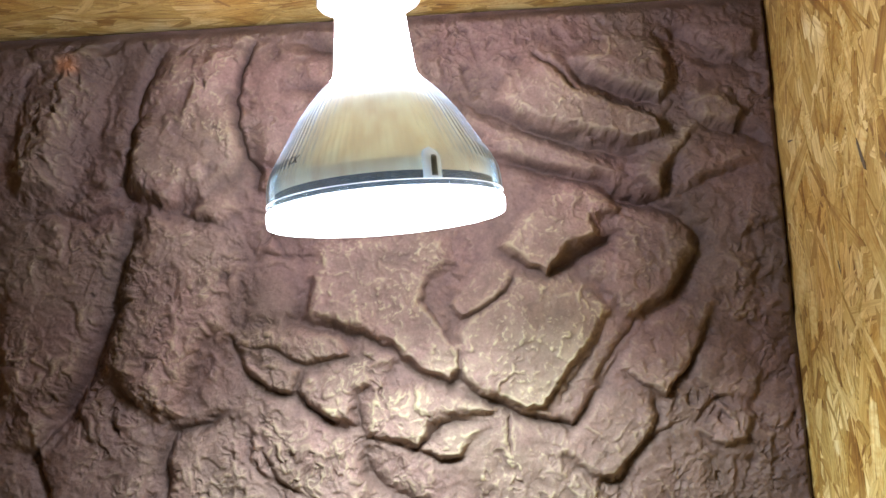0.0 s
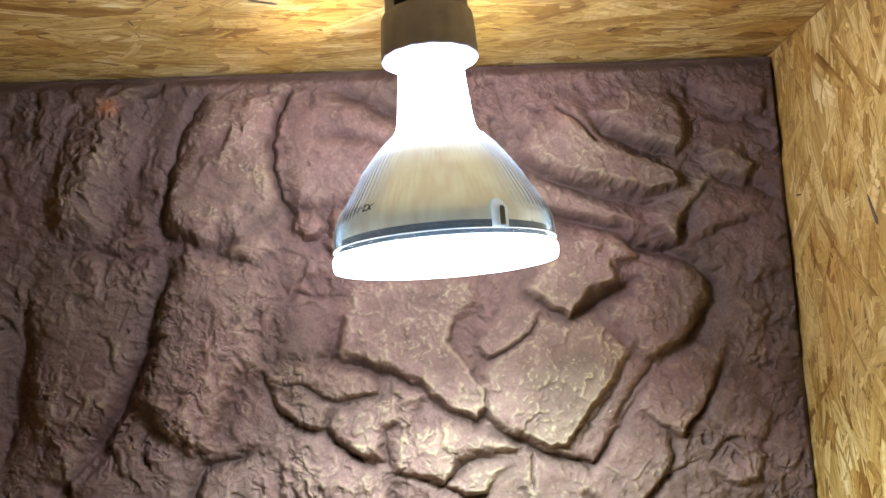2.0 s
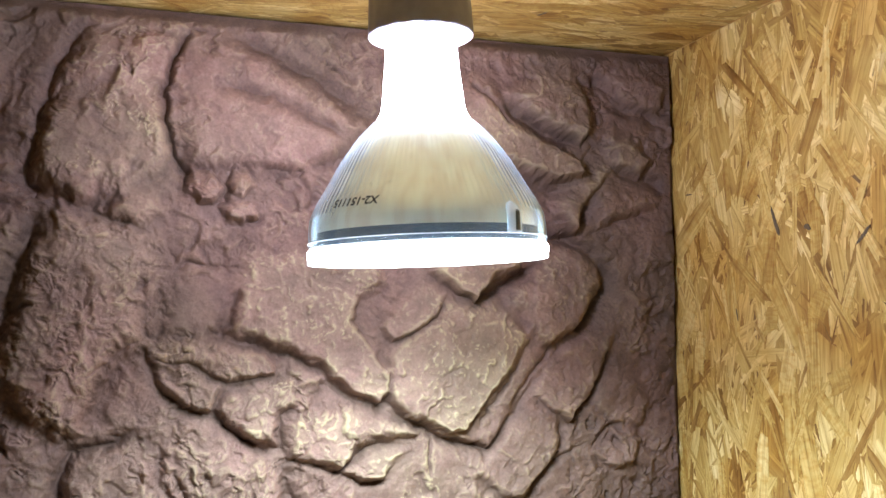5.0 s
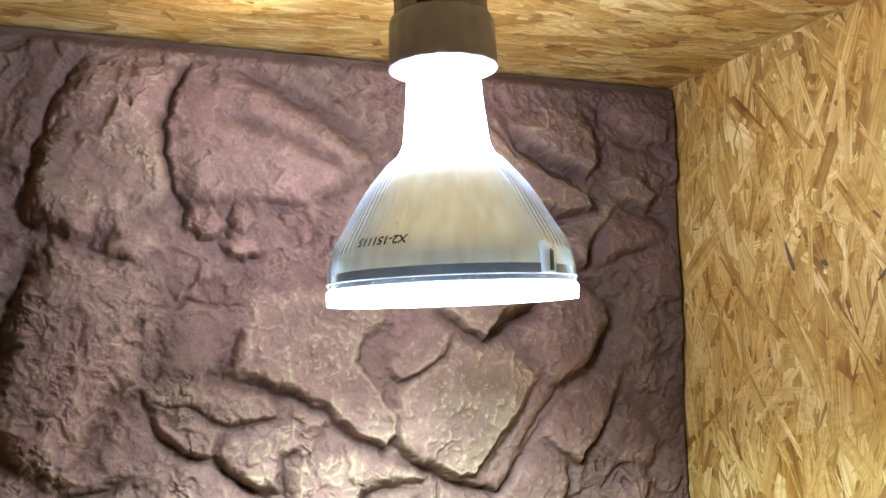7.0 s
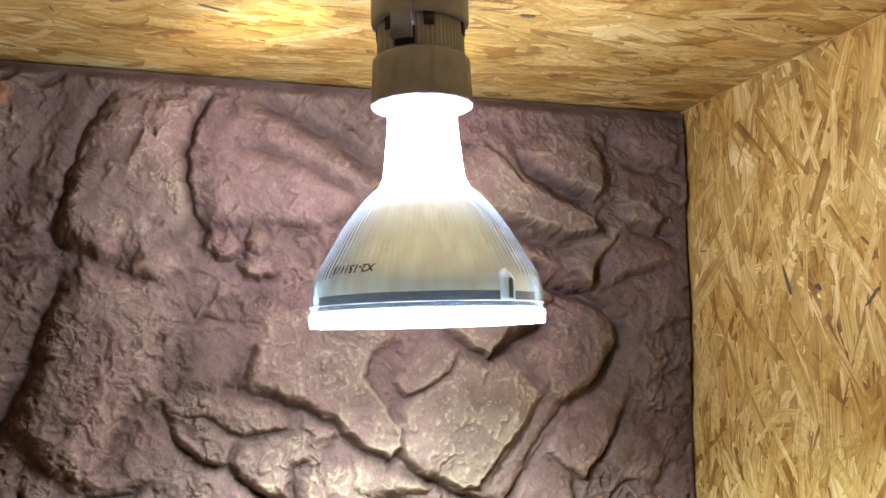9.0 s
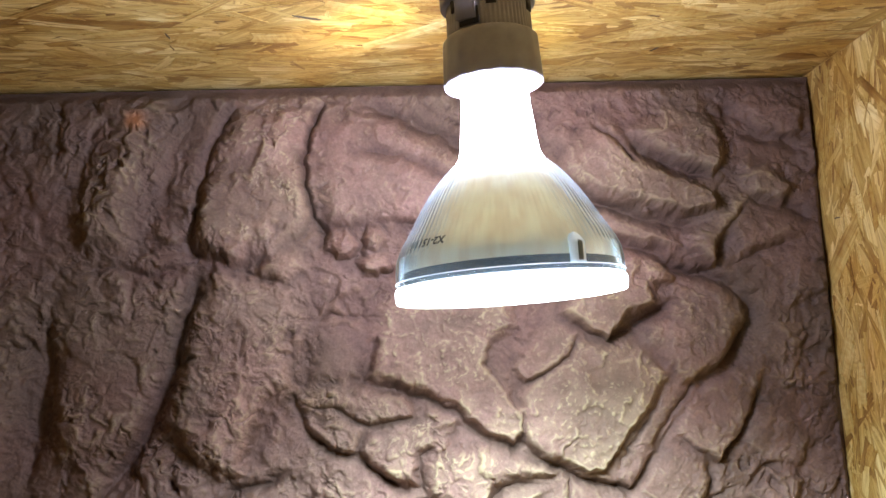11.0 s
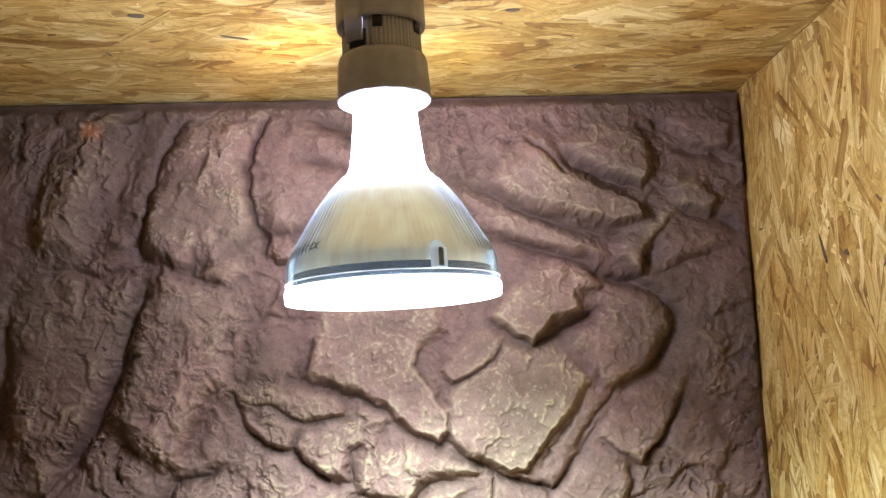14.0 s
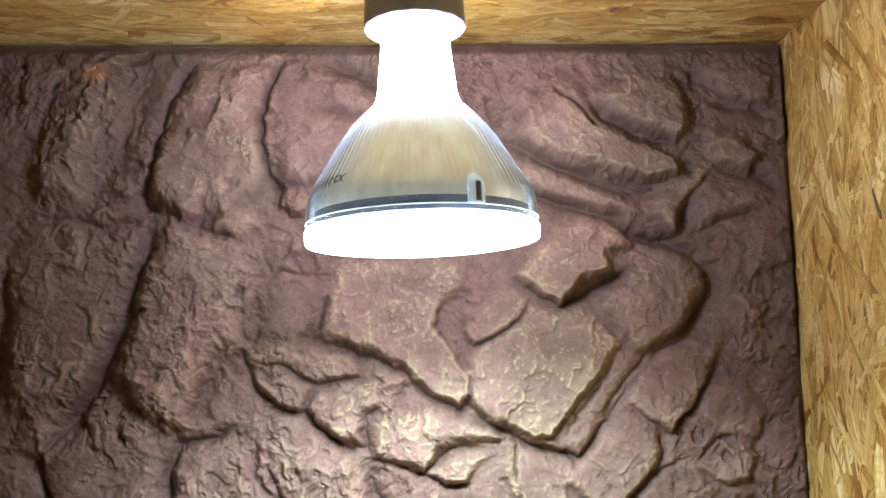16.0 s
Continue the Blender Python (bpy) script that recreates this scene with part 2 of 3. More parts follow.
# ---- the box: boards of pressed strands ----
def strand_sheet(name, parent, origin, along, across, size, count, seed, spread, inward):
    """Strands pressed flush into a board, each with its own outline and slope; along is their main direction."""
    rng = random.Random(seed)
    o, u, v, w = Vector(origin), Vector(along), Vector(across), Vector(inward)
    verts, faces, uvs, dark = [], [], [], []
    for i in range(count):
        cx, cy = rng.uniform(0, size[0]), rng.uniform(0, size[1])
        big = rng.random()
        if big < 0.30:
            length, width = rng.uniform(0.006, 0.026), rng.uniform(0.0007, 0.0026)
        elif big < 0.62:
            length, width = rng.uniform(0.018, 0.050), rng.uniform(0.003, 0.009)
        elif big < 0.92:
            length, width = rng.uniform(0.040, 0.100), rng.uniform(0.005, 0.017)
        else:
            length, width = rng.uniform(0.030, 0.065), rng.uniform(0.013, 0.025)
        turn = rng.gauss(0, spread) if rng.random() < 0.9 else rng.uniform(-1.5, 1.5)
        skew, bow = rng.gauss(0, 0.9), rng.gauss(0, 0.9)
        tip_a, tip_b = rng.uniform(-0.00016, 0.00016), rng.uniform(-0.00022, 0.00022)
        c, s = math.cos(turn), math.sin(turn)
        lift = 0.0003 + 0.0006 * i / count
        bend = rng.gauss(0, 0.05) * width
        h, k = length / 2, width / 2
        j = lambda f: rng.uniform(-f, f)
        outline = [(-h + j(0.12) * h, -k), (-h * 0.4, -k * (1 + j(0.12)) + bend), (h * 0.35, -k * (1 + j(0.12)) + bend), (h * (1 + j(0.12)), -k * (0.8 + j(0.2))),
                   (h * (0.93 + j(0.1)), j(0.3) * k), (h * (1 + j(0.14)), k * (0.8 + j(0.2))), (h * 0.3, k * (1 + j(0.12)) + bend), (-h * 0.4, k * (1 + j(0.12)) + bend),
                   (-h * (1 + j(0.14)), k * (0.9 + j(0.1))), (-h * (0.92 + j(0.1)), j(0.3) * k)]
        first, shift = len(verts), (rng.uniform(0, 50), rng.uniform(0, 50))
        for a, b in outline:
            level = lift + tip_a * a / h + tip_b * b / k
            a, b = a + skew * b * abs(a) / h, b + bow * a * a
            x = min(max(cx + a * c - b * s, 0), size[0])
            y = min(max(cy + a * s + b * c, 0), size[1])
            verts.append(o + u * x + v * y + w * level)
            uvs.append((a + shift[0], b + shift[1]))
        faces.append(list(range(first, first + len(outline))))
        dark.append(1 if width < 0.0026 and rng.random() < 0.13 else 0)
    me = bpy.data.meshes.new(name)
    me.from_pydata(verts, [], faces)
    layer = me.uv_layers.new(name="grain")
    for loop in me.loops:
        layer.data[loop.index].uv = uvs[loop.vertex_index]
    me.materials.append(STRANDS)
    me.materials.append(BARK)
    me.polygons.foreach_set("material_index", dark)
    ob = new(name, me)
    ob.parent = parent
    return tagged(ob, "flat amber wood strands pressed into the board", kind="stuff")


def strand_meshes():
    """A dozen strand outlines, one metre long and a tenth wide, 0.3 mm thick."""
    rng = random.Random(77)
    made = []
    for _ in range(18):
        bm = bmesh.new()
        layer = bm.loops.layers.uv.new("grain")
        j = lambda f: rng.uniform(-f, f)
        skew, taper, bow = j(0.16), rng.uniform(0.45, 1.0), j(0.05)
        line = [(-0.5 + j(0.05), -0.045), (-0.2, -0.05 + j(0.012)), (0.2, -0.05 + j(0.012)), (0.46 + j(0.06), -0.045 * taper), (0.42 + j(0.08), -0.01 + j(0.02)),
                (0.5 + j(0.05), 0.045 * taper), (0.2, 0.05 + j(0.012)), (-0.2, 0.05 + j(0.012)), (-0.5 + j(0.08), 0.045), (-0.43 + j(0.07), j(0.02))]
        line = [(x + skew * y * 10 * abs(x), y + bow * x * x) for x, y in line]
        low = [bm.verts.new((x, y, -0.0002)) for x, y in line]
        high = [bm.verts.new((x, y, 0.0)) for x, y in line]
        bm.faces.new(high)
        for i in range(len(line)):
            n = (i + 1) % len(line)
            bm.faces.new((low[i], low[n], high[n], high[i]))
        for f in bm.faces:
            for loop in f.loops:
                loop[layer].uv = (loop.vert.co.x * 0.07, loop.vert.co.y * 0.1)
        me = bpy.data.meshes.new("strand")
        bm.to_mesh(me)
        bm.free()
        me.materials.append(PIECE)
        made.append(me)
    return made


def top_strands(parent, origin, along, across, size, count, seed, spread, inward):
    """The uppermost strands of a board, one by one."""
    rng = random.Random(seed)
    o, u, v, w = Vector(origin), Vector(along), Vector(across), Vector(inward)
    frame_of = Matrix((u, v, w)).transposed().to_4x4()
    if frame_of.determinant() < 0:
        frame_of = Matrix((u, -v, w)).transposed().to_4x4()
    for i in range(count):
        at = o + u * rng.uniform(0.03, size[0] - 0.03) + v * rng.uniform(0.012, size[1] - 0.012) + w * (0.00105 + 0.0003 * i / count)
        length = rng.choice((0.022, 0.034, 0.05, 0.075)) * rng.uniform(0.8, 1.2)
        width = rng.uniform(0.0025, 0.008) if rng.random() < 0.62 else rng.uniform(0.008, 0.018)
        ob = new("strand", rng.choice(STRAND_MESHES))
        ob.parent = parent
        ob.matrix_world = Matrix.Translation(at) @ frame_of @ pose(0, 0, 0, 0, 0, math.degrees(rng.gauss(0, spread))) @ Matrix.Diagonal((length, width * 10, 1, 1))


def sliver(parent, at, along, inward, length, width):
    """A dark sliver of bark pressed into a board."""
    rng = random.Random(int(length * 1e5))
    u, w = Vector(along).normalized(), Vector(inward)
    v = w.cross(u)
    bm = bmesh.new()
    line = [(-0.5, 0.0), (-0.35, -0.3), (0.1, -0.5), (0.42, -0.25), (0.5, 0.1), (0.3, 0.35), (0.05, 0.28), (-0.3, 0.22)]
    top = [bm.verts.new(Vector(at) + u * (a * length) + v * (b * width * rng.uniform(0.8, 1.2)) + w * 0.0016) for a, b in line]
    low = [bm.verts.new(p.co - w * 0.0006) for p in top]
    bm.faces.new(top)
    for i in range(len(line)):
        n = (i + 1) % len(line)
        bm.faces.new((low[i], low[n], top[n], top[i]))
    part("bark_sliver", bm, DARK_WOOD, parent, "dark sliver of bark", smooth=False)


STRAND_MESHES = strand_meshes()


def board(name, lo, hi, label, category, mat=None):
    ob = part(name, box(bmesh.new(), lo, hi), mat or CORE, None, label, smooth=False)
    return tagged(ob, label, category, kind="structure")


def build_box():
    right = board("wall_right", (RIGHT, FRONT, 0), (RIGHT + BOARD, BACK, CEIL), "amber oriented strand board side wall of the enclosure", "wall")
    strand_sheet("strands", right, (RIGHT, 0.05, 0.25), (0, 0, 1), (0, 1, 0), (CEIL - 0.251, BACK - 0.052), 7500, 3, 0.40, (-1, 0, 0))
    top = board("ceiling", (LEFT - BOARD, FRONT, CEIL), (RIGHT + BOARD, BACK + BOARD, CEIL + BOARD), "amber oriented strand board ceiling of the enclosure", "ceiling")
    strand_sheet("strands", top, (-0.55, -0.25, CEIL), (1, 0, 0), (0, 1, 0), (RIGHT + 0.548, BACK + 0.248), 12000, 5, 0.30, (0, 0, -1))
    top_strands(right, (RIGHT, 0.15, 0.33), (0, 0, 1), (0, 1, 0), (CEIL - 0.331, BACK - 0.152), 280, 21, 0.48, (-1, 0, 0))
    top_strands(top, (-0.42, 0.25, CEIL), (1, 0, 0), (0, 1, 0), (RIGHT + 0.418, BACK - 0.252), 280, 22, 0.36, (0, 0, -1))
    for y, z, dy, dz, length, width in ((0.553, 0.628, -0.35, -1, 0.024, 0.0045), (0.520, 0.620, 0.8, 0.4, 0.007, 0.005), (0.470, 0.611, -0.9, 0.8, 0.017, 0.003), (0.660, 0.660, 1, 0.05, 0.009, 0.0016), (0.600, 0.560, 0.2, 1, 0.010, 0.0018)):
        sliver(right, (RIGHT, y, z), (0, dy, dz), (-1, 0, 0), length, width)
    for x, y, dx, dy, length, width in ((-0.192, 0.508, 1, 0.2, 0.011, 0.008), (0.055, 0.509, 1, 0.0, 0.010, 0.006), (-0.136, 0.548, 1, 0.45, 0.020, 0.003), (0.118, 0.618, 0.5, -1, 0.010, 0.0016), (-0.232, 0.575, 0.1, 1, 0.011, 0.0014)):
        sliver(top, (x, y, CEIL), (dx, dy, 0), (0, 0, -1), length, width)
    board("wall_back", (LEFT, BACK, 0), (RIGHT + BOARD, BACK + BOARD, CEIL), "strand board back wall behind the rock panel", "wall")
    # Unseen sides that close the box, placed and toned for the bounce they give.
    board("wall_left", (LEFT - BOARD, FRONT, 0), (LEFT, BACK + BOARD, CEIL), "strand board side wall of the enclosure", "wall")
    board("wall_front", (LEFT - BOARD, FRONT - BOARD, 0), (RIGHT + BOARD, FRONT, CEIL + BOARD), "unseen dark brown wall added to close the front", "wall", CLOSING_WALL)
    board("floor", (LEFT - BOARD, FRONT, -BOARD), (RIGHT + BOARD, BACK + BOARD, 0), "unseen floor of the enclosure, its light brown chosen for bounce", "floor", UNSEEN_FLOOR)


build_box()


# ---- the carved rock panel ----
def axis(lo, fine_lo, fine_hi, hi, fine, coarse):
    a = np.arange(lo, fine_lo, coarse) if fine_lo > lo else np.zeros(0)
    return np.concatenate([a, np.linspace(fine_lo, fine_hi, int(round((fine_hi - fine_lo) / fine)) + 1), [hi] if hi > fine_hi + 1e-6 else []])


XS = axis(LEFT + 0.002, -0.41, RIGHT - 0.0012, RIGHT - 0.0012, 0.00066, 0.006)
ZS = axis(0.002, 0.33, CEIL - 0.0035, CEIL - 0.0035, 0.00066, 0.006)
GX, GZ = np.meshgrid(XS, ZS)
ROCK_FACE = 0.696


def value_noise(x, z, seed):
    """Smooth noise from -1 to 1 on a unit lattice."""
    xi, zi = np.floor(x).astype(int), np.floor(z).astype(int)
    fx, fz = x - xi, z - zi
    fx, fz = fx * fx * fx * (fx * (fx * 6 - 15) + 10), fz * fz * fz * (fz * (fz * 6 - 15) + 10)
    table = np.random.RandomState(seed).uniform(-1, 1, (256, 256))
    at = lambda i, k: table[(xi + i) % 256, (zi + k) % 256]
    return (at(0, 0) * (1 - fx) + at(1, 0) * fx) * (1 - fz) + (at(0, 1) * (1 - fx) + at(1, 1) * fx) * fz


def fractal(x, z, size, octaves, seed, gain=0.5, ridged=False):
    total, amp, norm = np.zeros_like(x), 1.0, 0.0
    for k in range(octaves):
        c, s = math.cos(0.5 + 1.1 * k), math.sin(0.5 + 1.1 * k)
        n = value_noise((c * x - s * z) / size * 2 ** k + 17.3 * k, (s * x + c * z) / size * 2 ** k + 5.1 * k, seed + k)
        total += amp * (1 - 2 * np.abs(n) if ridged else n)
        norm += amp
        amp *= gain
    return total / norm


WX = GX + 0.0035 * fractal(GX, GZ, 0.022, 3, 11) + 0.0017 * fractal(GX, GZ, 0.006, 3, 61)
WZ = GZ + 0.0035 * fractal(GX, GZ, 0.022, 3, 23) + 0.0017 * fractal(GX, GZ, 0.006, 3, 71)
HEIGHT = np.zeros_like(GX)
PAINT = np.zeros_like(GX)


def near(points, reach):
    """The block of the grid within reach of the points."""
    p = np.array(points)
    i0, i1 = np.searchsorted(XS, p[:, 0].min() - reach), np.searchsorted(XS, p[:, 0].max() + reach)
    k0, k1 = np.searchsorted(ZS, p[:, 1].min() - reach), np.searchsorted(ZS, p[:, 1].max() + reach)
    return np.s_[k0:k1, i0:i1]


def distance(points, x, z, closed):
    """The distance to a line of points, how far along it, and for a closed one whether inside."""
    best, along, inside = np.full(x.shape, 9.0), np.zeros(x.shape), np.zeros(x.shape, bool)
    n = len(points)
    for i in range(n if closed else n - 1):
        (ax, az), (bx, bz) = points[i], points[(i + 1) % n]
        dx, dz = bx - ax, bz - az
        t = np.clip(((x - ax) * dx + (z - az) * dz) / (dx * dx + dz * dz + 1e-12), 0, 1)
        d = np.hypot(x - ax - t * dx, z - az - t * dz)
        along = np.where(d < best, (i + t) / max(1, n - 1), along)
        best = np.minimum(best, d)
        if closed:
            inside ^= ((az > z) != (bz > z)) & (x < dx * (z - az) / (dz if dz else 1e-9) + ax)
    return best, along, inside


STONES = []
STONE_AT = np.zeros(GX.shape, int)
WORN = np.zeros_like(GX)
FLAT = np.zeros_like(GX)


def lump(name, points, height, soft, paint):
    """A stone that stands proud: flush and soft at its upper side, sharp at its lower one."""
    at = near(points, soft * 8 + 0.006)
    d, _, inside = distance(points, WX[at], WZ[at], True)
    p = np.array(points)
    down = -GZ[at] + 0.25 * GX[at]
    lo, hi = (-p[:, 1] + 0.25 * p[:, 0]).min(), (-p[:, 1] + 0.25 * p[:, 0]).max()
    low = np.clip((down - lo) / (hi - lo), 0, 1)
    edge = soft * (1.0 + 2.6 * (1 - low) ** 1.5)
    s = np.clip(np.where(inside, d, -d) / (2 * edge) + 0.5, 0, 1)
    s = s * s * (3 - 2 * s)
    HEIGHT[at] += height * s * (0.55 + 0.75 * low)
    PAINT[at] = np.maximum(PAINT[at], paint * s)
    if name in ("slab", "ledge", "wedge", "block"):
        FLAT[at] = np.maximum(FLAT[at], s)
    if paint == 0:
        WORN[at] = np.maximum(WORN[at], s)
    STONES.append(name)
    STONE_AT[at][inside] = len(STONES)


def groove(points, width, depth):
    """A joint or valley cut along a line, shallower at its ends."""
    at = near(points, width * 4 + 0.006)
    d, along, _ = distance(points, WX[at], WZ[at], False)
    ends = np.clip(np.minimum(along, 1 - along) / 0.12, 0, 1)
    cut = (0.35 * np.exp(-(d / (0.45 * width)) ** 2) + 0.65 * np.exp(-(d / (1.1 * width)) ** 2)) * (0.25 + 0.75 * ends)
    HEIGHT[at] -= (0.50 if 0.003 < width < 0.005 else 0.88 if 0.0055 < width < 0.0085 else 0.68) * depth * cut
    PAINT[at] *= 1 - 0.9 * cut


def swell(x, z, radius, height):
    """A broad bulge of the whole panel."""
    HEIGHT[:] += height * np.exp(-((GX - x) ** 2 + (GZ - z) ** 2) / radius ** 2)


HEIGHT += 0.017 + 0.004 * fractal(GX, GZ, 0.11, 3, 31)
swell(0.05, 0.54, 0.075, 0.009)
swell(-0.02, 0.46, 0.07, 0.008)
swell(-0.28, 0.70, 0.06, 0.007)
swell(0.09, 0.73, 0.06, 0.005)
lump("ledge", [(.124, .547), (.143, .544), (.15, .534), (.127, .507), (.099, .466), (.09, .459), (.073, .463), (.037, .479), (.011, .493), (.01, .534), (.054, .575)], .006, .002, .5)  # stepped ledge under the big slab
lump("slab", [(.01, .501), (.008, .519), (.012, .536), (.053, .572), (.079, .575), (.105, .565), (.124, .548), (.115, .533), (.072, .477), (.056, .476), (.032, .484), (.016, .496)], .009, .0025, 1.0)  # big slab
groove([(.119, .53), (.104, .507), (.081, .472)], .0018, .004)  # split along the slab
groove([(.158, .549), (.144, .533), (.122, .506), (.101, .468), (.09, .458), (.067, .463), (.04, .475), (.019, .491), (.01, .498)], .0042, .013)  # deep joint round the slab
lump("slab", [(-.106, .553), (-.1, .58), (-.092, .602), (-.057, .611), (.002, .606), (.008, .588), (-.011, .574), (-.016, .557), (-.001, .541), (.011, .521), (.009, .505), (-.0, .497), (-.017, .506), (-.032, .52), (-.058, .536), (-.084, .548)], .011, .003, .8)  # left slab
groove([(-.109, .544), (-.085, .542), (-.058, .532), (-.032, .513), (-.015, .497), (-.0, .493), (.01, .498)], .004, .01)  # joint under the left slab
groove([(-.009, .574), (-.016, .557), (-.002, .539), (.01, .519), (.01, .5)], .0025, .005)  # joint
lump("wedge", [(.013, .542), (.002, .552), (.014, .566), (.037, .59), (.054, .577), (.045, .561), (.022, .545)], .007, .0025, .8)  # wedge
groove([(.012, .538), (.027, .546), (.048, .561), (.055, .573)], .0025, .0045)  # joint
lump("block", [(.046, .595), (.061, .617), (.084, .632), (.107, .641), (.13, .631), (.14, .623), (.12, .613), (.118, .599), (.098, .593), (.079, .573), (.066, .58)], .012, .003, .7)  # hanging block
groove([(.136, .601), (.109, .585), (.08, .571)], .0055, .016)  # hollow below the block
lump("block", [(.113, .575), (.132, .591), (.141, .61), (.153, .62), (.179, .615), (.193, .603), (.194, .585), (.18, .564), (.169, .546), (.146, .538), (.125, .55)], .01, .006, .5)  # rounded block
groove([(.141, .629), (.166, .623), (.189, .612), (.201, .593), (.197, .575), (.18, .554), (.155, .536)], .007, .013)  # joint round the block
lump("slab", [(.145, .529), (.174, .543), (.202, .544), (.202, .532), (.188, .508), (.162, .474), (.146, .485), (.128, .497), (.135, .517)], .008, .003, .35)  # long slab
groove([(.204, .533), (.185, .501), (.163, .472)], .0042, .012)  # joint
groove([(.127, .498), (.144, .485), (.162, .473)], .0015, .003)  # crack
lump("slab", [(.125, .49), (.157, .475), (.152, .452), (.12, .418), (.11, .417), (.079, .44), (.09, .459)], .008, .004, .35)  # lower slab
groove([(.156, .475), (.158, .46), (.149, .448), (.121, .415), (.108, .413)], .004, .012)  # joint
groove([(.146, .443), (.159, .448), (.179, .454)], .003, .006)  # joint
lump("slab", [(.181, .512), (.207, .515), (.224, .505), (.235, .491), (.228, .471), (.207, .47), (.188, .487)], .004, .003, .4)  # thin slab
lump("ring_stone", [(.188, .45), (.2, .467), (.216, .469), (.228, .459), (.222, .443), (.205, .437), (.193, .442)], .007, .003, .4)  # ring stone
groove([(.185, .451), (.198, .467), (.212, .471)], .003, .008)  # joint
groove([(.201, .454), (.207, .46)], .006, .009)  # pit
lump("boulder", [(-.16, .54), (-.133, .544), (-.076, .538), (-.074, .522), (-.106, .517), (-.129, .529), (-.155, .532)], .009, .003, .6)  # tongue
lump("boulder", [(-.158, .528), (-.133, .526), (-.111, .514), (-.116, .496), (-.137, .501), (-.151, .514)], .008, .003, .3)  # tongue below
groove([(-.157, .531), (-.129, .528), (-.106, .516), (-.074, .52)], .0022, .0035)  # joint
groove([(-.163, .546), (-.161, .528), (-.151, .509), (-.133, .496), (-.116, .491), (-.099, .477), (-.077, .464)], .004, .011)  # deep joint
lump("boulder", [(-.111, .505), (-.094, .514), (-.067, .522), (-.037, .517), (-.05, .498), (-.071, .494), (-.073, .473), (-.09, .474), (-.107, .488)], .01, .004, .8)  # lobe
groove([(-.109, .511), (-.115, .496), (-.107, .482), (-.086, .466), (-.072, .468)], .003, .007)  # joint
lump("boulder", [(-.066, .489), (-.05, .498), (-.015, .494), (.019, .482), (.033, .474), (.006, .472), (-.016, .468), (-.025, .45), (-.063, .46)], .01, .004, .9)  # lobe
groove([(-.059, .497), (-.071, .489), (-.071, .478), (-.068, .463)], .003, .009)  # joint
lump("pebble", [(-.022, .445), (-.009, .46), (.01, .463), (.02, .46), (.008, .443), (-.008, .44)], .008, .003, .7)  # pebble
groove([(-.029, .442), (-.018, .454), (-.007, .465), (.018, .465)], .0025, .007)  # joint
groove([(-.07, .459), (-.049, .456), (-.029, .447), (-.009, .436), (.012, .44)], .003, .007)  # joint
lump("boss", [(.009, .44), (.022, .455), (.035, .471), (.044, .47), (.08, .448), (.11, .413), (.112, .381), (.046, .385), (.023, .415), (.008, .427)], .006, .006, .5)  # foot
groove([(.044, .47), (.043, .441)], .0016, .006)  # crack
lump("boss", [(-.142, .484), (-.103, .472), (-.078, .454), (-.067, .439), (-.073, .396), (-.106, .398), (-.133, .436), (-.141, .449)], .009, .006, .3)  # foot
groove([(-.142, .451), (-.134, .432), (-.111, .418)], .0025, .006)  # crack
groove([(-.067, .451), (-.062, .43), (-.045, .415), (-.015, .405)], .006, .01)  # joint
groove([(-.213, .417), (-.218, .45), (-.21, .469), (-.193, .475), (-.171, .482)], .006, .013)  # joint
lump("boss", [(-.207, .466), (-.173, .476), (-.153, .466), (-.138, .429), (-.139, .396), (-.209, .401), (-.213, .442)], .007, .008, .2)  # foot
lump("column", [(-.207, .77), (-.145, .769), (-.15, .74), (-.153, .716), (-.145, .679), (-.159, .665), (-.19, .647), (-.208, .644), (-.225, .651), (-.236, .663), (-.236, .686), (-.229, .714), (-.217, .746)], .013, .008, .6)  # upper column
groove([(-.204, .77), (-.215, .751), (-.224, .729), (-.233, .7), (-.239, .668), (-.24, .654), (-.227, .646)], .005, .012)  # joint
groove([(-.135, .768), (-.145, .75), (-.15, .725), (-.151, .706), (-.145, .683), (-.14, .671), (-.135, .665), (-.138, .649)], .0027, .014)  # crack
groove([(-.219, .651), (-.209, .643)], .003, .008)  # crack
lump("column", [(-.227, .629), (-.195, .639), (-.164, .635), (-.158, .602), (-.164, .567), (-.164, .544), (-.185, .535), (-.194, .522), (-.205, .487), (-.217, .484), (-.24, .508), (-.253, .524), (-.252, .553), (-.243, .585), (-.238, .607)], .014, .007, .25)  # lower column
groove([(-.235, .636), (-.24, .612), (-.249, .579), (-.257, .549), (-.272, .515), (-.292, .486), (-.317, .457)], .008, .016)  # valley
groove([(-.164, .545), (-.181, .536), (-.203, .523)], .0016, .003)  # crack
groove([(-.228, .505), (-.222, .492), (-.21, .48)], .003, .007)  # joint
lump("column", [(-.296, .763), (-.264, .765), (-.26, .732), (-.273, .708), (-.286, .684), (-.291, .66), (-.316, .661), (-.321, .684), (-.312, .706), (-.3, .735)], .010, .010, .8)  # outer column
groove([(-.248, .761), (-.256, .719), (-.266, .678), (-.284, .647)], .013, .008)  # valley
groove([(-.308, .758), (-.322, .712), (-.336, .68)], .009, .004)  # valley
lump("column", [(-.297, .636), (-.253, .645), (-.246, .605), (-.256, .57), (-.276, .528), (-.293, .503), (-.33, .504), (-.338, .547), (-.336, .604)], .010, .014, .5)  # outer column foot
groove([(-.323, .644), (-.292, .644), (-.27, .634), (-.244, .642)], .005, .008)  # joint
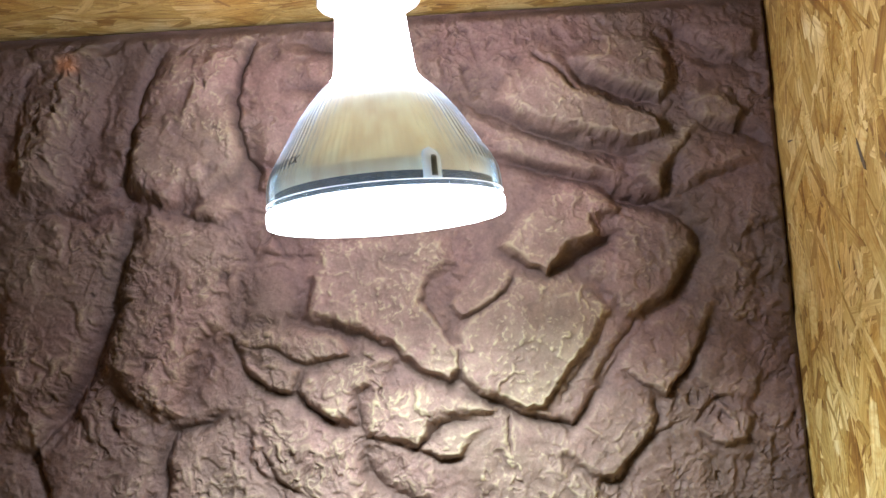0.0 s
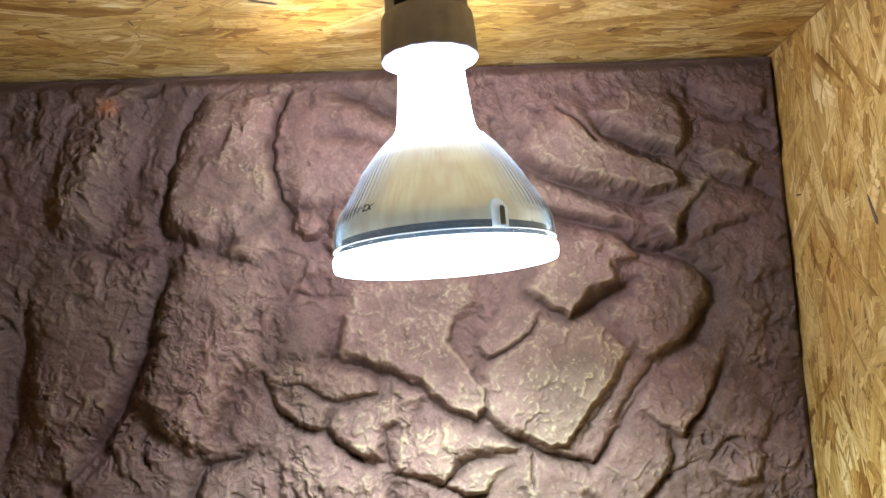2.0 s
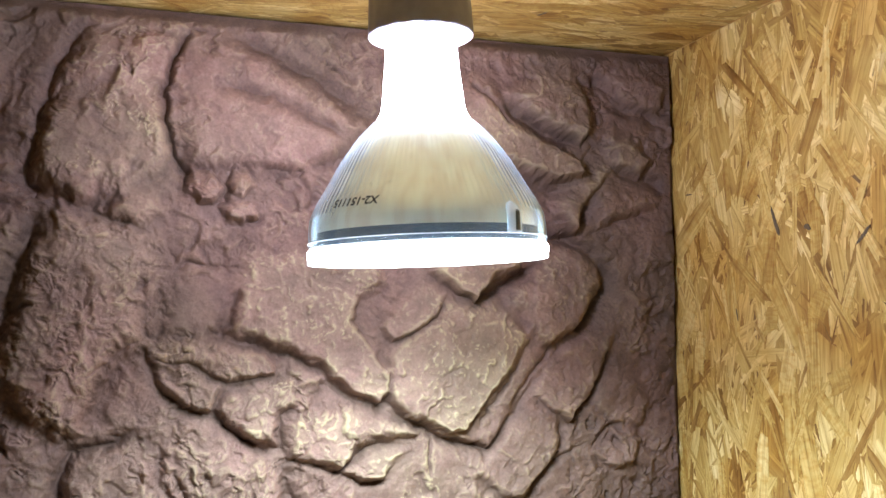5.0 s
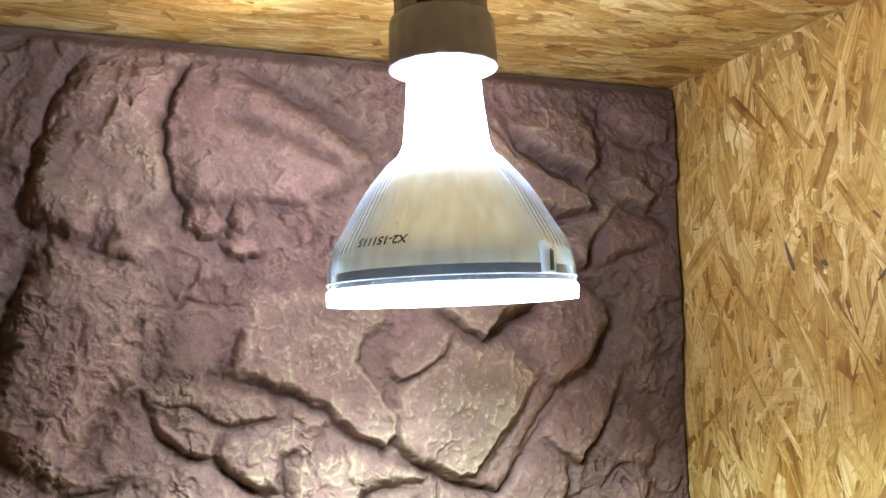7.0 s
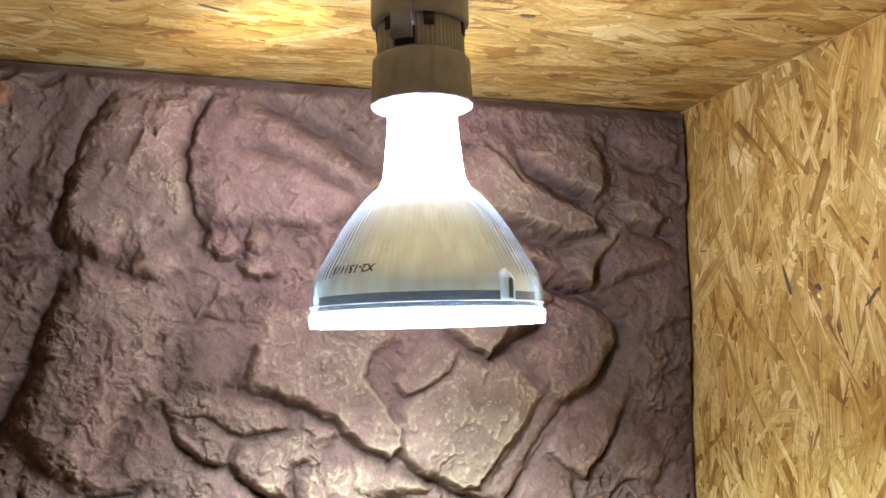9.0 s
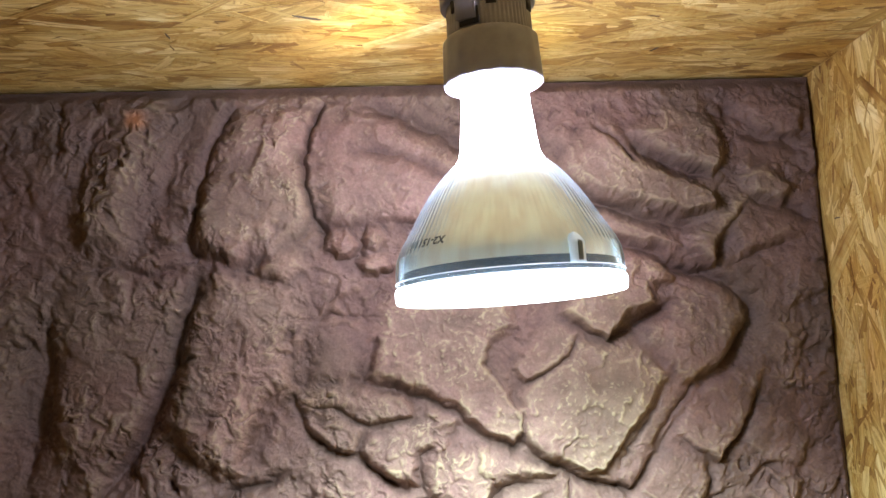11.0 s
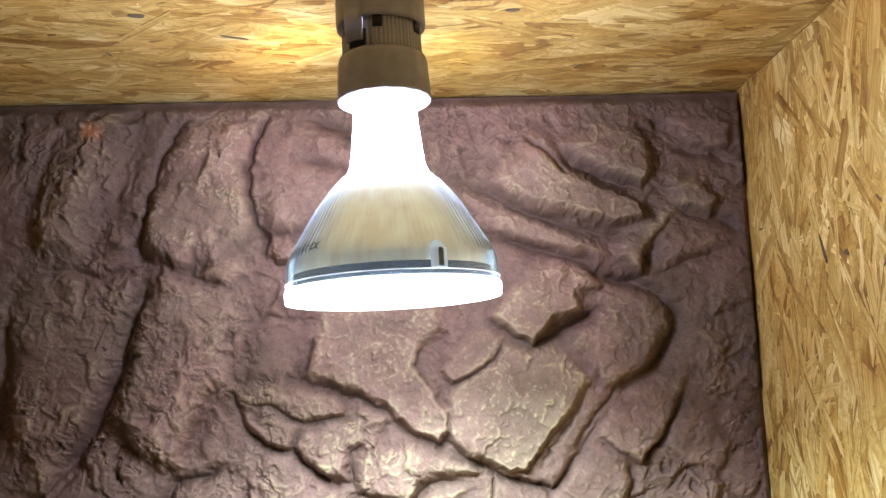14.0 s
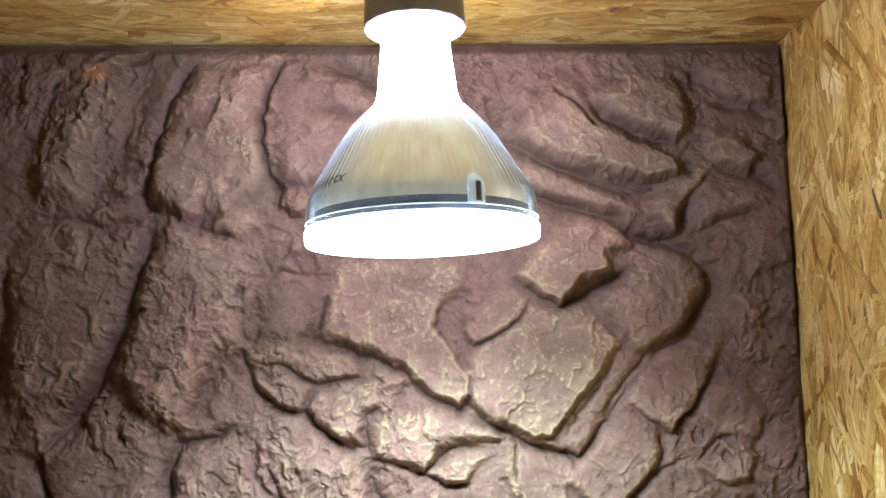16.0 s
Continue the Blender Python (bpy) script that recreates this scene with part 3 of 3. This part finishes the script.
groove([(-.347, .612), (-.345, .573), (-.352, .53), (-.362, .478)], .010, .013)  # valley
lump("boss", [(-.33, .47), (-.323, .504), (-.304, .507), (-.294, .482), (-.305, .461)], .008, .006, .4)  # boss
lump("smooth_stone", [(-.146, .589), (-.119, .595), (-.106, .587), (-.109, .561), (-.12, .55), (-.146, .555)], .003, .006, 0)  # smooth pillow
groove([(-.099, .582), (-.105, .561), (-.114, .543)], .0048, .011)  # joint
groove([(-.144, .594), (-.132, .601), (-.109, .597)], .003, .005)  # joint
groove([(-.164, .589), (-.164, .571), (-.161, .545)], .003, .005)  # joint
lump("block", [(.058, .709), (.078, .742), (.093, .74), (.112, .718), (.157, .697), (.172, .686), (.174, .674), (.15, .669), (.11, .68), (.064, .695)], .014, .004, .6)  # upper block
groove([(.081, .744), (.101, .728), (.114, .712)], .0026, .009)  # crack
groove([(.112, .731), (.139, .714), (.173, .699)], .007, .009)  # valley
lump("block", [(.115, .74), (.142, .757), (.17, .757), (.183, .739), (.185, .72), (.176, .701), (.158, .71), (.126, .726)], .013, .004, .65)  # upper block
groove([(.191, .761), (.202, .741), (.234, .731)], .008, .006)  # joint
lump("slab", [(.204, .71), (.227, .706), (.239, .69), (.235, .675), (.209, .685), (.2, .7)], .010, .003, .7)  # small slab
lump("ridge", [(.154, .664), (.193, .681), (.206, .686), (.2, .668), (.177, .645), (.173, .626), (.158, .645)], .010, .003, .8)  # ridge
groove([(.205, .679), (.185, .653), (.175, .625)], .0048, .01)  # joint
groove([(.019, .716), (.064, .69), (.109, .672), (.15, .659), (.173, .664)], .006, .009)  # valley
lump("ledge", [(.028, .701), (.055, .69), (.109, .666), (.147, .646), (.108, .651), (.054, .667)], .005, .004, .3)  # strip
groove([(.04, .667), (.09, .652), (.126, .642), (.145, .627), (.175, .622)], .0065, .01)  # valley
lump("knob", [(.147, .646), (.168, .655), (.175, .632), (.161, .623)], .005, .005, .1)  # knob
lump("knob", [(.209, .59), (.232, .598), (.239, .571), (.219, .549), (.201, .554)], .004, .005, .3)  # knob
lump("block", [(-.137, .767), (-.1, .761), (-.048, .734), (-.008, .705), (-.026, .687), (-.056, .673), (-.098, .674), (-.13, .675), (-.143, .695), (-.144, .733)], .008, .008, .1)  # top block
groove([(-.105, .769), (-.066, .753), (-.04, .74), (-.004, .718)], .008, .009)  # valley
groove([(-.112, .729), (-.074, .727), (-.048, .712), (-.013, .695)], .006, .007)  # valley
lump("pebble", [(-.132, .654), (-.13, .663), (-.121, .667), (-.113, .661), (-.111, .653), (-.118, .646), (-.128, .646)], .010, .0026, .15)  # pebble
lump("pebble", [(-.105, .659), (-.1, .666), (-.092, .665), (-.088, .657), (-.094, .65), (-.103, .652)], .010, .0026, .15)  # pebble
lump("pebble", [(-.11, .638), (-.102, .646), (-.089, .644), (-.087, .635), (-.097, .629), (-.108, .63)], .010, .0026, .15)  # pebble
groove([(-.138, .671), (-.119, .67), (-.111, .658), (-.109, .646), (-.117, .643)], .0028, .006)  # joint
groove([(-.109, .659), (-.106, .67), (-.094, .671), (-.085, .66)], .0025, .005)  # joint
groove([(-.116, .643), (-.108, .63), (-.093, .629), (-.081, .636)], .0025, .005)  # joint
groove([(-.166, .672), (-.182, .655), (-.19, .636)], .006, .007)  # valley
groove([(-.09, .672), (-.065, .669), (-.047, .657), (-.038, .64)], .003, .004)  # joint

lump("column", [(-.36, .62), (-.372, .575), (-.372, .53), (-.383, .49), (-.405, .49), (-.407, .6), (-.39, .635)], .012, .009, .3)  # far column
lump("block", [(.219, .767), (.206, .754), (.216, .743), (.239, .731), (.254, .736), (.258, .754), (.248, .766)], .007, .004, .25)  # corner block
groove([(.189, .763), (.205, .751), (.222, .741), (.239, .731), (.258, .718)], .005, .009)  # valley under it
groove([(.211, .685), (.234, .678), (.26, .666)], .006, .009)  # valley
groove([(.183, .626), (.201, .633), (.221, .639), (.243, .643)], .004, .006)  # joint
lump("knob", [(.223, .629), (.241, .637), (.257, .628), (.26, .603), (.231, .594)], .006, .005, .2)  # lobe
lump("block", [(.186, .66), (.2, .672), (.225, .664), (.245, .652), (.222, .643), (.196, .638)], .005, .005, .15)  # flat lobe
groove([(-.189, .66), (-.196, .638), (-.185, .629), (-.171, .627)], .005, .010)  # hollow
lump("boss", [(-.187, .655), (-.17, .662), (-.153, .652), (-.152, .636), (-.168, .629), (-.184, .634)], .006, .006, .15)  # round stone
groove([(-.312, .467), (-.312, .449), (-.304, .428)], .005, .011)  # joint
groove([(-.152, .479), (-.154, .446), (-.145, .436), (-.124, .424)], .004, .007)  # joint
lump("boss", [(-.302, .464), (-.27, .5), (-.25, .506), (-.232, .49), (-.226, .468), (-.23, .43), (-.24, .405), (-.295, .405)], .008, .007, .25)  # craggy foot
lump("knob", [(.208, .548), (.235, .553), (.236, .529), (.222, .53)], .004, .003, .4)  # flake
groove([(.199, .443), (.19, .451), (.204, .467), (.216, .464)], .0025, .006)  # ring joint


def blur(a, n):
    """A box blur over n cells each way, run twice."""
    for _ in range(2):
        for ax in (0, 1):
            pad = [(n + 1, n) if k == ax else (0, 0) for k in (0, 1)]
            c = np.cumsum(np.pad(a, pad, mode="edge"), axis=ax)
            a = (c[2 * n + 1:] - c[:-2 * n - 1] if ax == 0 else c[:, 2 * n + 1:] - c[:, :-2 * n - 1]) / (2 * n + 1)
    return a


def facets(x, z, size, seed):
    """Broken stone: flat chips, each at its own slope and height, and how near their edges are."""
    rng = np.random.RandomState(seed)
    table = rng.uniform(0, 1, (128, 128, 5))
    u, v = x / size, z / size
    iu, iv = np.floor(u).astype(int), np.floor(v).astype(int)
    first, second, face = np.full(x.shape, 9.0), np.full(x.shape, 9.0), np.zeros(x.shape)
    for a in (-1, 0, 1):
        for b in (-1, 0, 1):
            t = table[(iu + a) % 128, (iv + b) % 128]
            du, dv = u - (iu + a + t[..., 0]), v - (iv + b + t[..., 1])
            d = np.hypot(du, dv)
            h = (t[..., 2] - 0.5) + (t[..., 3] - 0.5) * du * 1.6 + (t[..., 4] - 0.5) * dv * 1.6
            closer = d < first
            second = np.where(closer, first, np.minimum(second, d))
            face = np.where(closer, h, face)
            first = np.where(closer, d, first)
    return face, second - first


def finish_rock():
    """Chips, wrinkles and grit on the stones, the thin border at the boards, and the meshes."""
    global HEIGHT
    joints = np.clip((blur(HEIGHT, 13) - HEIGHT) / 0.004, 0, 1)
    vx = GX + 0.007 * fractal(GX, GZ, 0.020, 3, 111) + 0.0018 * fractal(GX, GZ, 0.005, 2, 115)
    vz = GZ + 0.007 * fractal(GX, GZ, 0.020, 3, 121) + 0.0018 * fractal(GX, GZ, 0.005, 2, 125)
    # broken faces at three sizes, and pitted grain over them
    chip, _ = facets(vx + 0.2 * vz, vz * 0.75, 0.024, 7)
    small, _ = facets(vx * 1.1, vz * 0.85, 0.0105, 9)
    tiny, _ = facets(vx, vz, 0.0048, 13)
    grain = fractal(vx, vz, 0.017, 6, 161, 0.62)
    pits = np.clip(fractal(vx, vz, 0.0085, 4, 181, 0.6) - 0.22, 0, 1)
    crag = 0.0034 * blur(chip, 2) + 0.0021 * blur(small, 1) + 0.0010 * blur(tiny, 1) + 0.0030 * grain - 0.0060 * pits
    flat = 0.0015 * blur(chip, 1) + 0.0012 * blur(small, 1) + 0.0007 * blur(tiny, 1) + 0.0018 * grain - 0.0026 * pits
    zone = np.exp(-((GX - 0.03) / 0.13) ** 2 - ((GZ - 0.47) / 0.09) ** 2)
    mellow = np.clip(0.85 + 0.7 * fractal(GX, GZ, 0.05, 2, 131), 0.35, 1.3) * (1 - 0.45 * joints) * (1 - 0.92 * WORN)
    smoothed = np.clip(FLAT + 0.45 * zone, 0, 1)
    HEIGHT += np.maximum(mellow, 0.85 * FLAT) * (crag + smoothed * (flat - crag))
    border = np.clip(np.minimum((RIGHT - 0.0012 - GX) / 0.006, (CEIL - 0.0035 - GZ) / 0.012), 0, 1)
    HEIGHT = 0.011 + (HEIGHT - 0.011) * (border * border * (3 - 2 * border))
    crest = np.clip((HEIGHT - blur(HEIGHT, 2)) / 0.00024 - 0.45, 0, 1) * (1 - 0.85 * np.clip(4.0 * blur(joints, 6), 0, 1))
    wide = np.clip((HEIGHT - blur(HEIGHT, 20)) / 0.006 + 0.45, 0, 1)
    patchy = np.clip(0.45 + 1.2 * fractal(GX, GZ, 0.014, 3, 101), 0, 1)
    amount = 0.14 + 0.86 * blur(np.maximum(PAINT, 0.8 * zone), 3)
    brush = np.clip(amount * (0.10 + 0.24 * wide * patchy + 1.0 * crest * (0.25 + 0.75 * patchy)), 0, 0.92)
    # Thinner coat in joints and hollows: airbrushed paint plus shadow put into the colour.
    coat_shade = np.clip((HEIGHT - 0.006) / 0.018, 0, 1) * (0.65 + 0.35 * wide) * (1 - 0.6 * np.clip((blur(HEIGHT, 9) - HEIGHT) / 0.004, 0, 1))
    # Thins the coat towards the right and top edges.
    edge_fade = np.clip(np.minimum((RIGHT - GX) / 0.038, (CEIL - GZ) / 0.013) + 0.4 * fractal(GX, GZ, 0.03, 3, 191) - 0.1, 0, 1)
    # Left columns: browner paint, and the lamp's falloff put into the colour.
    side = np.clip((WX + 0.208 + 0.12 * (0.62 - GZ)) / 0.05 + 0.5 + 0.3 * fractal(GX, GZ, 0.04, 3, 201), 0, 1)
    # Thins the coat towards the upper right.
    right_fade = 0.82 * np.clip((GX - 0.095) / 0.08 * np.clip((GZ - 0.42) / 0.12, 0.3, 1) + 0.5 * fractal(GX, GZ, 0.05, 3, 211), 0, 1)
    # The same darkening thins the mauve and the ochre.
    coat_shade *= (1 - 0.3 * WORN) * edge_fade * (0.08 + 0.92 * side) * (1 - right_fade)
    brush *= (0.42 + 0.58 * side) * edge_fade * (1 - 0.75 * right_fade)
    spot = np.exp(-((GX + 0.279) ** 2 + (GZ - 0.757) ** 2) / 0.0065 ** 2) * (0.4 + 0.6 * patchy)
    rows, cols = GX.shape
    orange, coat_shade_flat = spot.ravel(), coat_shade.ravel()
    co = np.stack([GX, ROCK_FACE - HEIGHT, GZ], -1).reshape(-1, 3)
    along_x = np.gradient(HEIGHT, XS, axis=1)
    along_z = np.gradient(HEIGHT, ZS, axis=0)
    normal = np.stack([-along_x, -np.ones_like(GX), -along_z], -1).reshape(-1, 3)
    normal /= np.linalg.norm(normal, axis=1, keepdims=True)
    k = np.arange(rows * cols).reshape(rows, cols)
    quads = np.stack([k[:-1, :-1], k[:-1, 1:], k[1:, 1:], k[1:, :-1]], -1).reshape(-1, 4)
    owner = STONE_AT[:-1, :-1].ravel()
    paint = brush.ravel()

    def piece(name, which, parent):
        q = quads[owner == which]
        if len(q) < 12:
            return None
        used, q = np.unique(q, return_inverse=True)
        q = q.reshape(-1, 4)
        me = bpy.data.meshes.new(name)
        me.vertices.add(len(used))
        me.vertices.foreach_set("co", co[used].ravel())
        me.loops.add(q.size)
        me.loops.foreach_set("vertex_index", q.ravel())
        me.polygons.add(len(q))
        me.polygons.foreach_set("loop_start", np.arange(0, q.size, 4))
        me.polygons.foreach_set("loop_total", np.full(len(q), 4))
        me.polygons.foreach_set("use_smooth", np.ones(len(q), bool))
        me.update()
        me.normals_split_custom_set_from_vertices(normal[used].tolist())
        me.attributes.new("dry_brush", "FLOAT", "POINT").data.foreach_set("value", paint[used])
        me.attributes.new("mauve_coat_shade", "FLOAT", "POINT").data.foreach_set("value", coat_shade_flat[used])
        me.attributes.new("orange_fleck", "FLOAT", "POINT").data.foreach_set("value", orange[used])
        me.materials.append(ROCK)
        ob = new(name, me)
        ob.parent = parent
        return ob

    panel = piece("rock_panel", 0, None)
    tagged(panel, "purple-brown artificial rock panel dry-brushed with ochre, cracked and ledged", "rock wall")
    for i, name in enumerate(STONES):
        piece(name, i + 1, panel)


finish_rock()


# ---- the bulb ----
BULB = pose(-0.0255, 0.4485, 0.589, 0, -1.6, 0)
CONE = smooth_profile([(0.0591, 0.0222), (0.0582, 0.0248), (0.0557, 0.0300), (0.0511, 0.0376), (0.0432, 0.0510), (0.0368, 0.0600), (0.0308, 0.0670), (0.0260, 0.0715)])


def cone_radius(z):
    return float(np.interp(z, [p[1] for p in CONE], [p[0] for p in CONE]))


def key_shape(low, tall, half_width, proud):
    """An arched boss on the cone, towards the front right."""
    bm = bmesh.new()
    rings = []
    for i in range(13):
        v = i / 12
        z = low + tall * v
        half = half_width * math.sqrt(max(0.0, 1 - max(0.0, (v - 0.62) / 0.38) ** 2)) + 0.0001
        base = (cone_radius(z) if z > 0.0222 else 0.0600) - 0.001
        ring = []
        for k in range(13):
            w = -1 + k / 6
            r = base + proud * (1 - w ** 4) * (1 - max(0.0, v - 0.7) * 1.6)
            a = math.radians(-65) + half * w / base
            ring.append(bm.verts.new((r * math.cos(a), r * math.sin(a), z)))
        rings.append(ring)
    for lo, hi in zip(rings, rings[1:]):
        for k in range(12):
            bm.faces.new((lo[k], lo[k + 1], hi[k + 1], hi[k]))
    bm.faces.new(rings[0][::-1])
    return bm


def build_bulb():
    bulb = tagged(new("reflector_bulb"), "lit glass reflector bulb with silvered cone, hanging from its socket", "light bulb")
    bulb.matrix_world = BULB
    rim = [(0.0, 0.0020), (0.020, 0.0018), (0.045, 0.0015), (0.0565, 0.0012), (0.0592, 0.0011), (0.0600, 0.0012), (0.0603, 0.0018), (0.0600, 0.0032), (0.0605, 0.0038), (0.0606, 0.0066), (0.0602, 0.0077), (0.0588, 0.0080)]
    part("lens", lathe(rim[:4], 128), LENS, bulb, "glowing white front lens")
    part("lens_rim", lathe(rim[3:], 128), RIM, bulb, "glowing white rim of the lens")
    band = smooth_profile([(0.0588, 0.0080), (0.0596, 0.0096), (0.0598, 0.0140), (0.0596, 0.0185), (0.0591, 0.0223)], 4)
    part("inner_ring", lathe([(r - 0.0042, z) for r, z in band if z < 0.0168], 128), DARK_RING, bulb, "ring behind the clear glass, painted as the mirror's dark reflection")
    for z, r in ((0.0086, 0.0594), (0.0112, 0.0600)):
        ring = [(r + 0.00024 * math.cos(a), z + 0.00024 * math.sin(a)) for a in (0, 1.05, 2.1, 3.14, 4.2, 5.25)]
        part("seam", lathe(ring, 128, closed=True), SEAM, bulb)
    inner = [(0.0558, 0.0160), (0.0556, 0.0190)] + [(r - 0.0040, z) for r, z in CONE]
    part("reflector", lathe(inner, 800, 100, 0.00025, flute_from=4), MIRROR, bulb, "silvered cone inside the glass")
    skin = band[:-1] + CONE
    shell = skin + [(r - 0.0016, z) for r, z in skin[::-1]]
    part("glass_body", lathe(shell, 600, 100, 0.00022, closed=True, flute_from=len(band) + 3, flute_to=len(skin) - 1), CLEAR_GLASS, bulb, "clear fluted glass body")
    neck = smooth_profile([(0.0250, 0.0700), (0.0238, 0.0732), (0.0214, 0.0785), (0.0200, 0.090), (0.0186, 0.104), (0.0180, 0.118), (0.0176, 0.128)])
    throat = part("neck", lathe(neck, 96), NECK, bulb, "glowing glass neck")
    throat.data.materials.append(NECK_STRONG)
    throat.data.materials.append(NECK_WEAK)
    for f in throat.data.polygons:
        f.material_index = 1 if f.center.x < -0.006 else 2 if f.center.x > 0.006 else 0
    key = part("key", key_shape(0.0112, 0.0150, 0.0046, 0.0026), GLASSY, bulb, "rounded glass key on the rim")
    # A darker strip that stands just proud of the key.
    part("key_core", key_shape(0.0122, 0.0122, 0.0024, 0.0029), KEY_CORE, key, "darker strip down the middle of the key")
    # printed code, upside down on the cone
    curve = bpy.data.curves.new("code", "FONT")
    curve.offset = 0.00018
    curve.body, curve.size, curve.shear = "X2-151115", 0.0062, 0.15
    text = new("code_text", curve)
    me = bpy.data.meshes.new_from_object(text.evaluated_get(bpy.context.evaluated_depsgraph_get()))
    bpy.data.objects.remove(text)
    wide = max(v.co.x for v in me.vertices)
    bm = bmesh.new()
    bm.from_mesh(me)
    bmesh.ops.subdivide_edges(bm, edges=[e for e in bm.edges if e.calc_length() > 0.0012], cuts=2)
    for v in bm.verts:
        x, y = v.co.x * 0.0250 / wide, v.co.y
        z = 0.0295 - 0.83 * y
        r = cone_radius(z) + 0.00045
        a = math.radians(-129) - x / 0.0545
        v.co = Vector((r * math.cos(a), r * math.sin(a), z))
    part("printed_code", bm, INK_AND_SHADE, bulb, "small black printed code, upside down", smooth=False)


build_bulb()


# ---- the socket ----
def wall_piece(r0, r1, z0, z1, a0, a1, steps=10):
    """A curved block between two radii, heights and angles."""
    bm = bmesh.new()
    cols = []
    for k in range(steps + 1):
        a = math.radians(a0 + (a1 - a0) * k / steps)
        cols.append([bm.verts.new((r * math.cos(a), r * math.sin(a), z)) for r, z in ((r0, z0), (r1, z0), (r1, z1), (r0, z1))])
    for p, q in zip(cols, cols[1:]):
        for i in range(4):
            n = (i + 1) % 4
            bm.faces.new((p[i], q[i], q[n], p[n]))
    bm.faces.new(cols[0])
    bm.faces.new(cols[-1][::-1])
    bmesh.ops.recalc_face_normals(bm, faces=bm.faces)
    return bm


def build_socket():
    socket = tagged(new("lamp_socket"), "grey-beige ribbed plastic screw socket fixed to the ceiling", "lamp socket")
    socket.matrix_world = BULB
    top = 0.201
    collar = [(0.0196, 0.1175), (0.0258, 0.1160), (0.0268, 0.1163), (0.0272, 0.1172), (0.0262, 0.1385), (0.0260, 0.1405), (0.0252, 0.1418), (0.0240, 0.1424), (0.0232, 0.1424), (0.0205, 0.130)]
    part("collar", lathe(collar, 192, 16, 0.00035, closed=True, flute_from=3, flute_to=6), PLASTIC, socket, "tapered plastic skirt round the bulb's neck")
    body = [(0.0200, 0.135), (0.0236, 0.1415), (0.0233, 0.147), (0.0230, 0.1565), (0.0228, 0.166), (0.0200, 0.166)]
    part("body", lathe(body, 480, 60, 0.0005, flute_from=1, flute_to=4), PLASTIC, socket)
    # Black blocks paint the darkness inside the slots.
    for a in (-147.5, -93.5, -27, 33, 87, 153):
        part("slot", wall_piece(0.0215, 0.0239, 0.1535, 0.1604, a - 6.5, a + 6.5), INK_AND_SHADE, socket, "black block painted as the dark inside a slot")
    flange = [(0.0205, 0.1600), (0.0250, 0.1600), (0.0258, 0.1606), (0.0261, 0.1620), (0.0261, 0.1770), (0.0250, 0.1785), (0.0205, 0.1785)]
    part("flange", lathe(flange, 128, closed=True), PLASTIC, socket)
    # Another black piece paints the shade under the clip.
    part("clip_recess_shade", wall_piece(0.0225, 0.0238, 0.1435, 0.1530, -139, -111), INK_AND_SHADE, socket, "black piece painted as the shade of a recess")
    part("clip", wall_piece(0.0236, 0.0268, 0.1465, 0.1760, -139, -114), PLASTIC, socket, "flat locking tab")
    stem = [(0.0215, 0.176), (0.0225, 0.1785), (0.0225, top - 0.012), (0.0330, top - 0.010), (0.0345, top - 0.008), (0.0345, top - 0.001), (0.0, top - 0.001)]
    part("base", lathe(stem, 96), PLASTIC, socket)


build_socket()


# ---- spot lamps added to throw the bulb's stray patches onto the ceiling ----
def patch_spot(at, to, watts, colour, width):
    data = bpy.data.lights.new("bulb_patch_spot", "SPOT")
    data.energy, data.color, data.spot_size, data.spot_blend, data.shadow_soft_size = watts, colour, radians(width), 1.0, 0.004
    new("bulb_patch_spot", data).matrix_world = look(at, to)


patch_spot((-0.062, 0.475, 0.703), (-0.092, 0.560, CEIL), 1.3, (1.0, 0.84, 0.40), 36)
patch_spot((-0.064, 0.480, 0.703), (-0.125, 0.590, CEIL), 1.0, (1.0, 0.62, 0.22), 34)
patch_spot((0.010, 0.480, 0.703), (0.018, 0.585, CEIL), 0.7, (0.95, 0.95, 0.35), 34)


def lens_beam():
    """The beam that the reflector throws down through the lens."""
    data = bpy.data.lights.new("bulb_beam", "AREA")
    data.shape, data.size, data.spread = "DISK", 0.108, radians(BEAM_SPREAD)
    data.energy, data.color = BEAM_WATTS, GLOW_COLOUR[:3]
    new("bulb_beam", data).matrix_world = BULB @ pose(0, 0, 0.0008)


lens_beam()
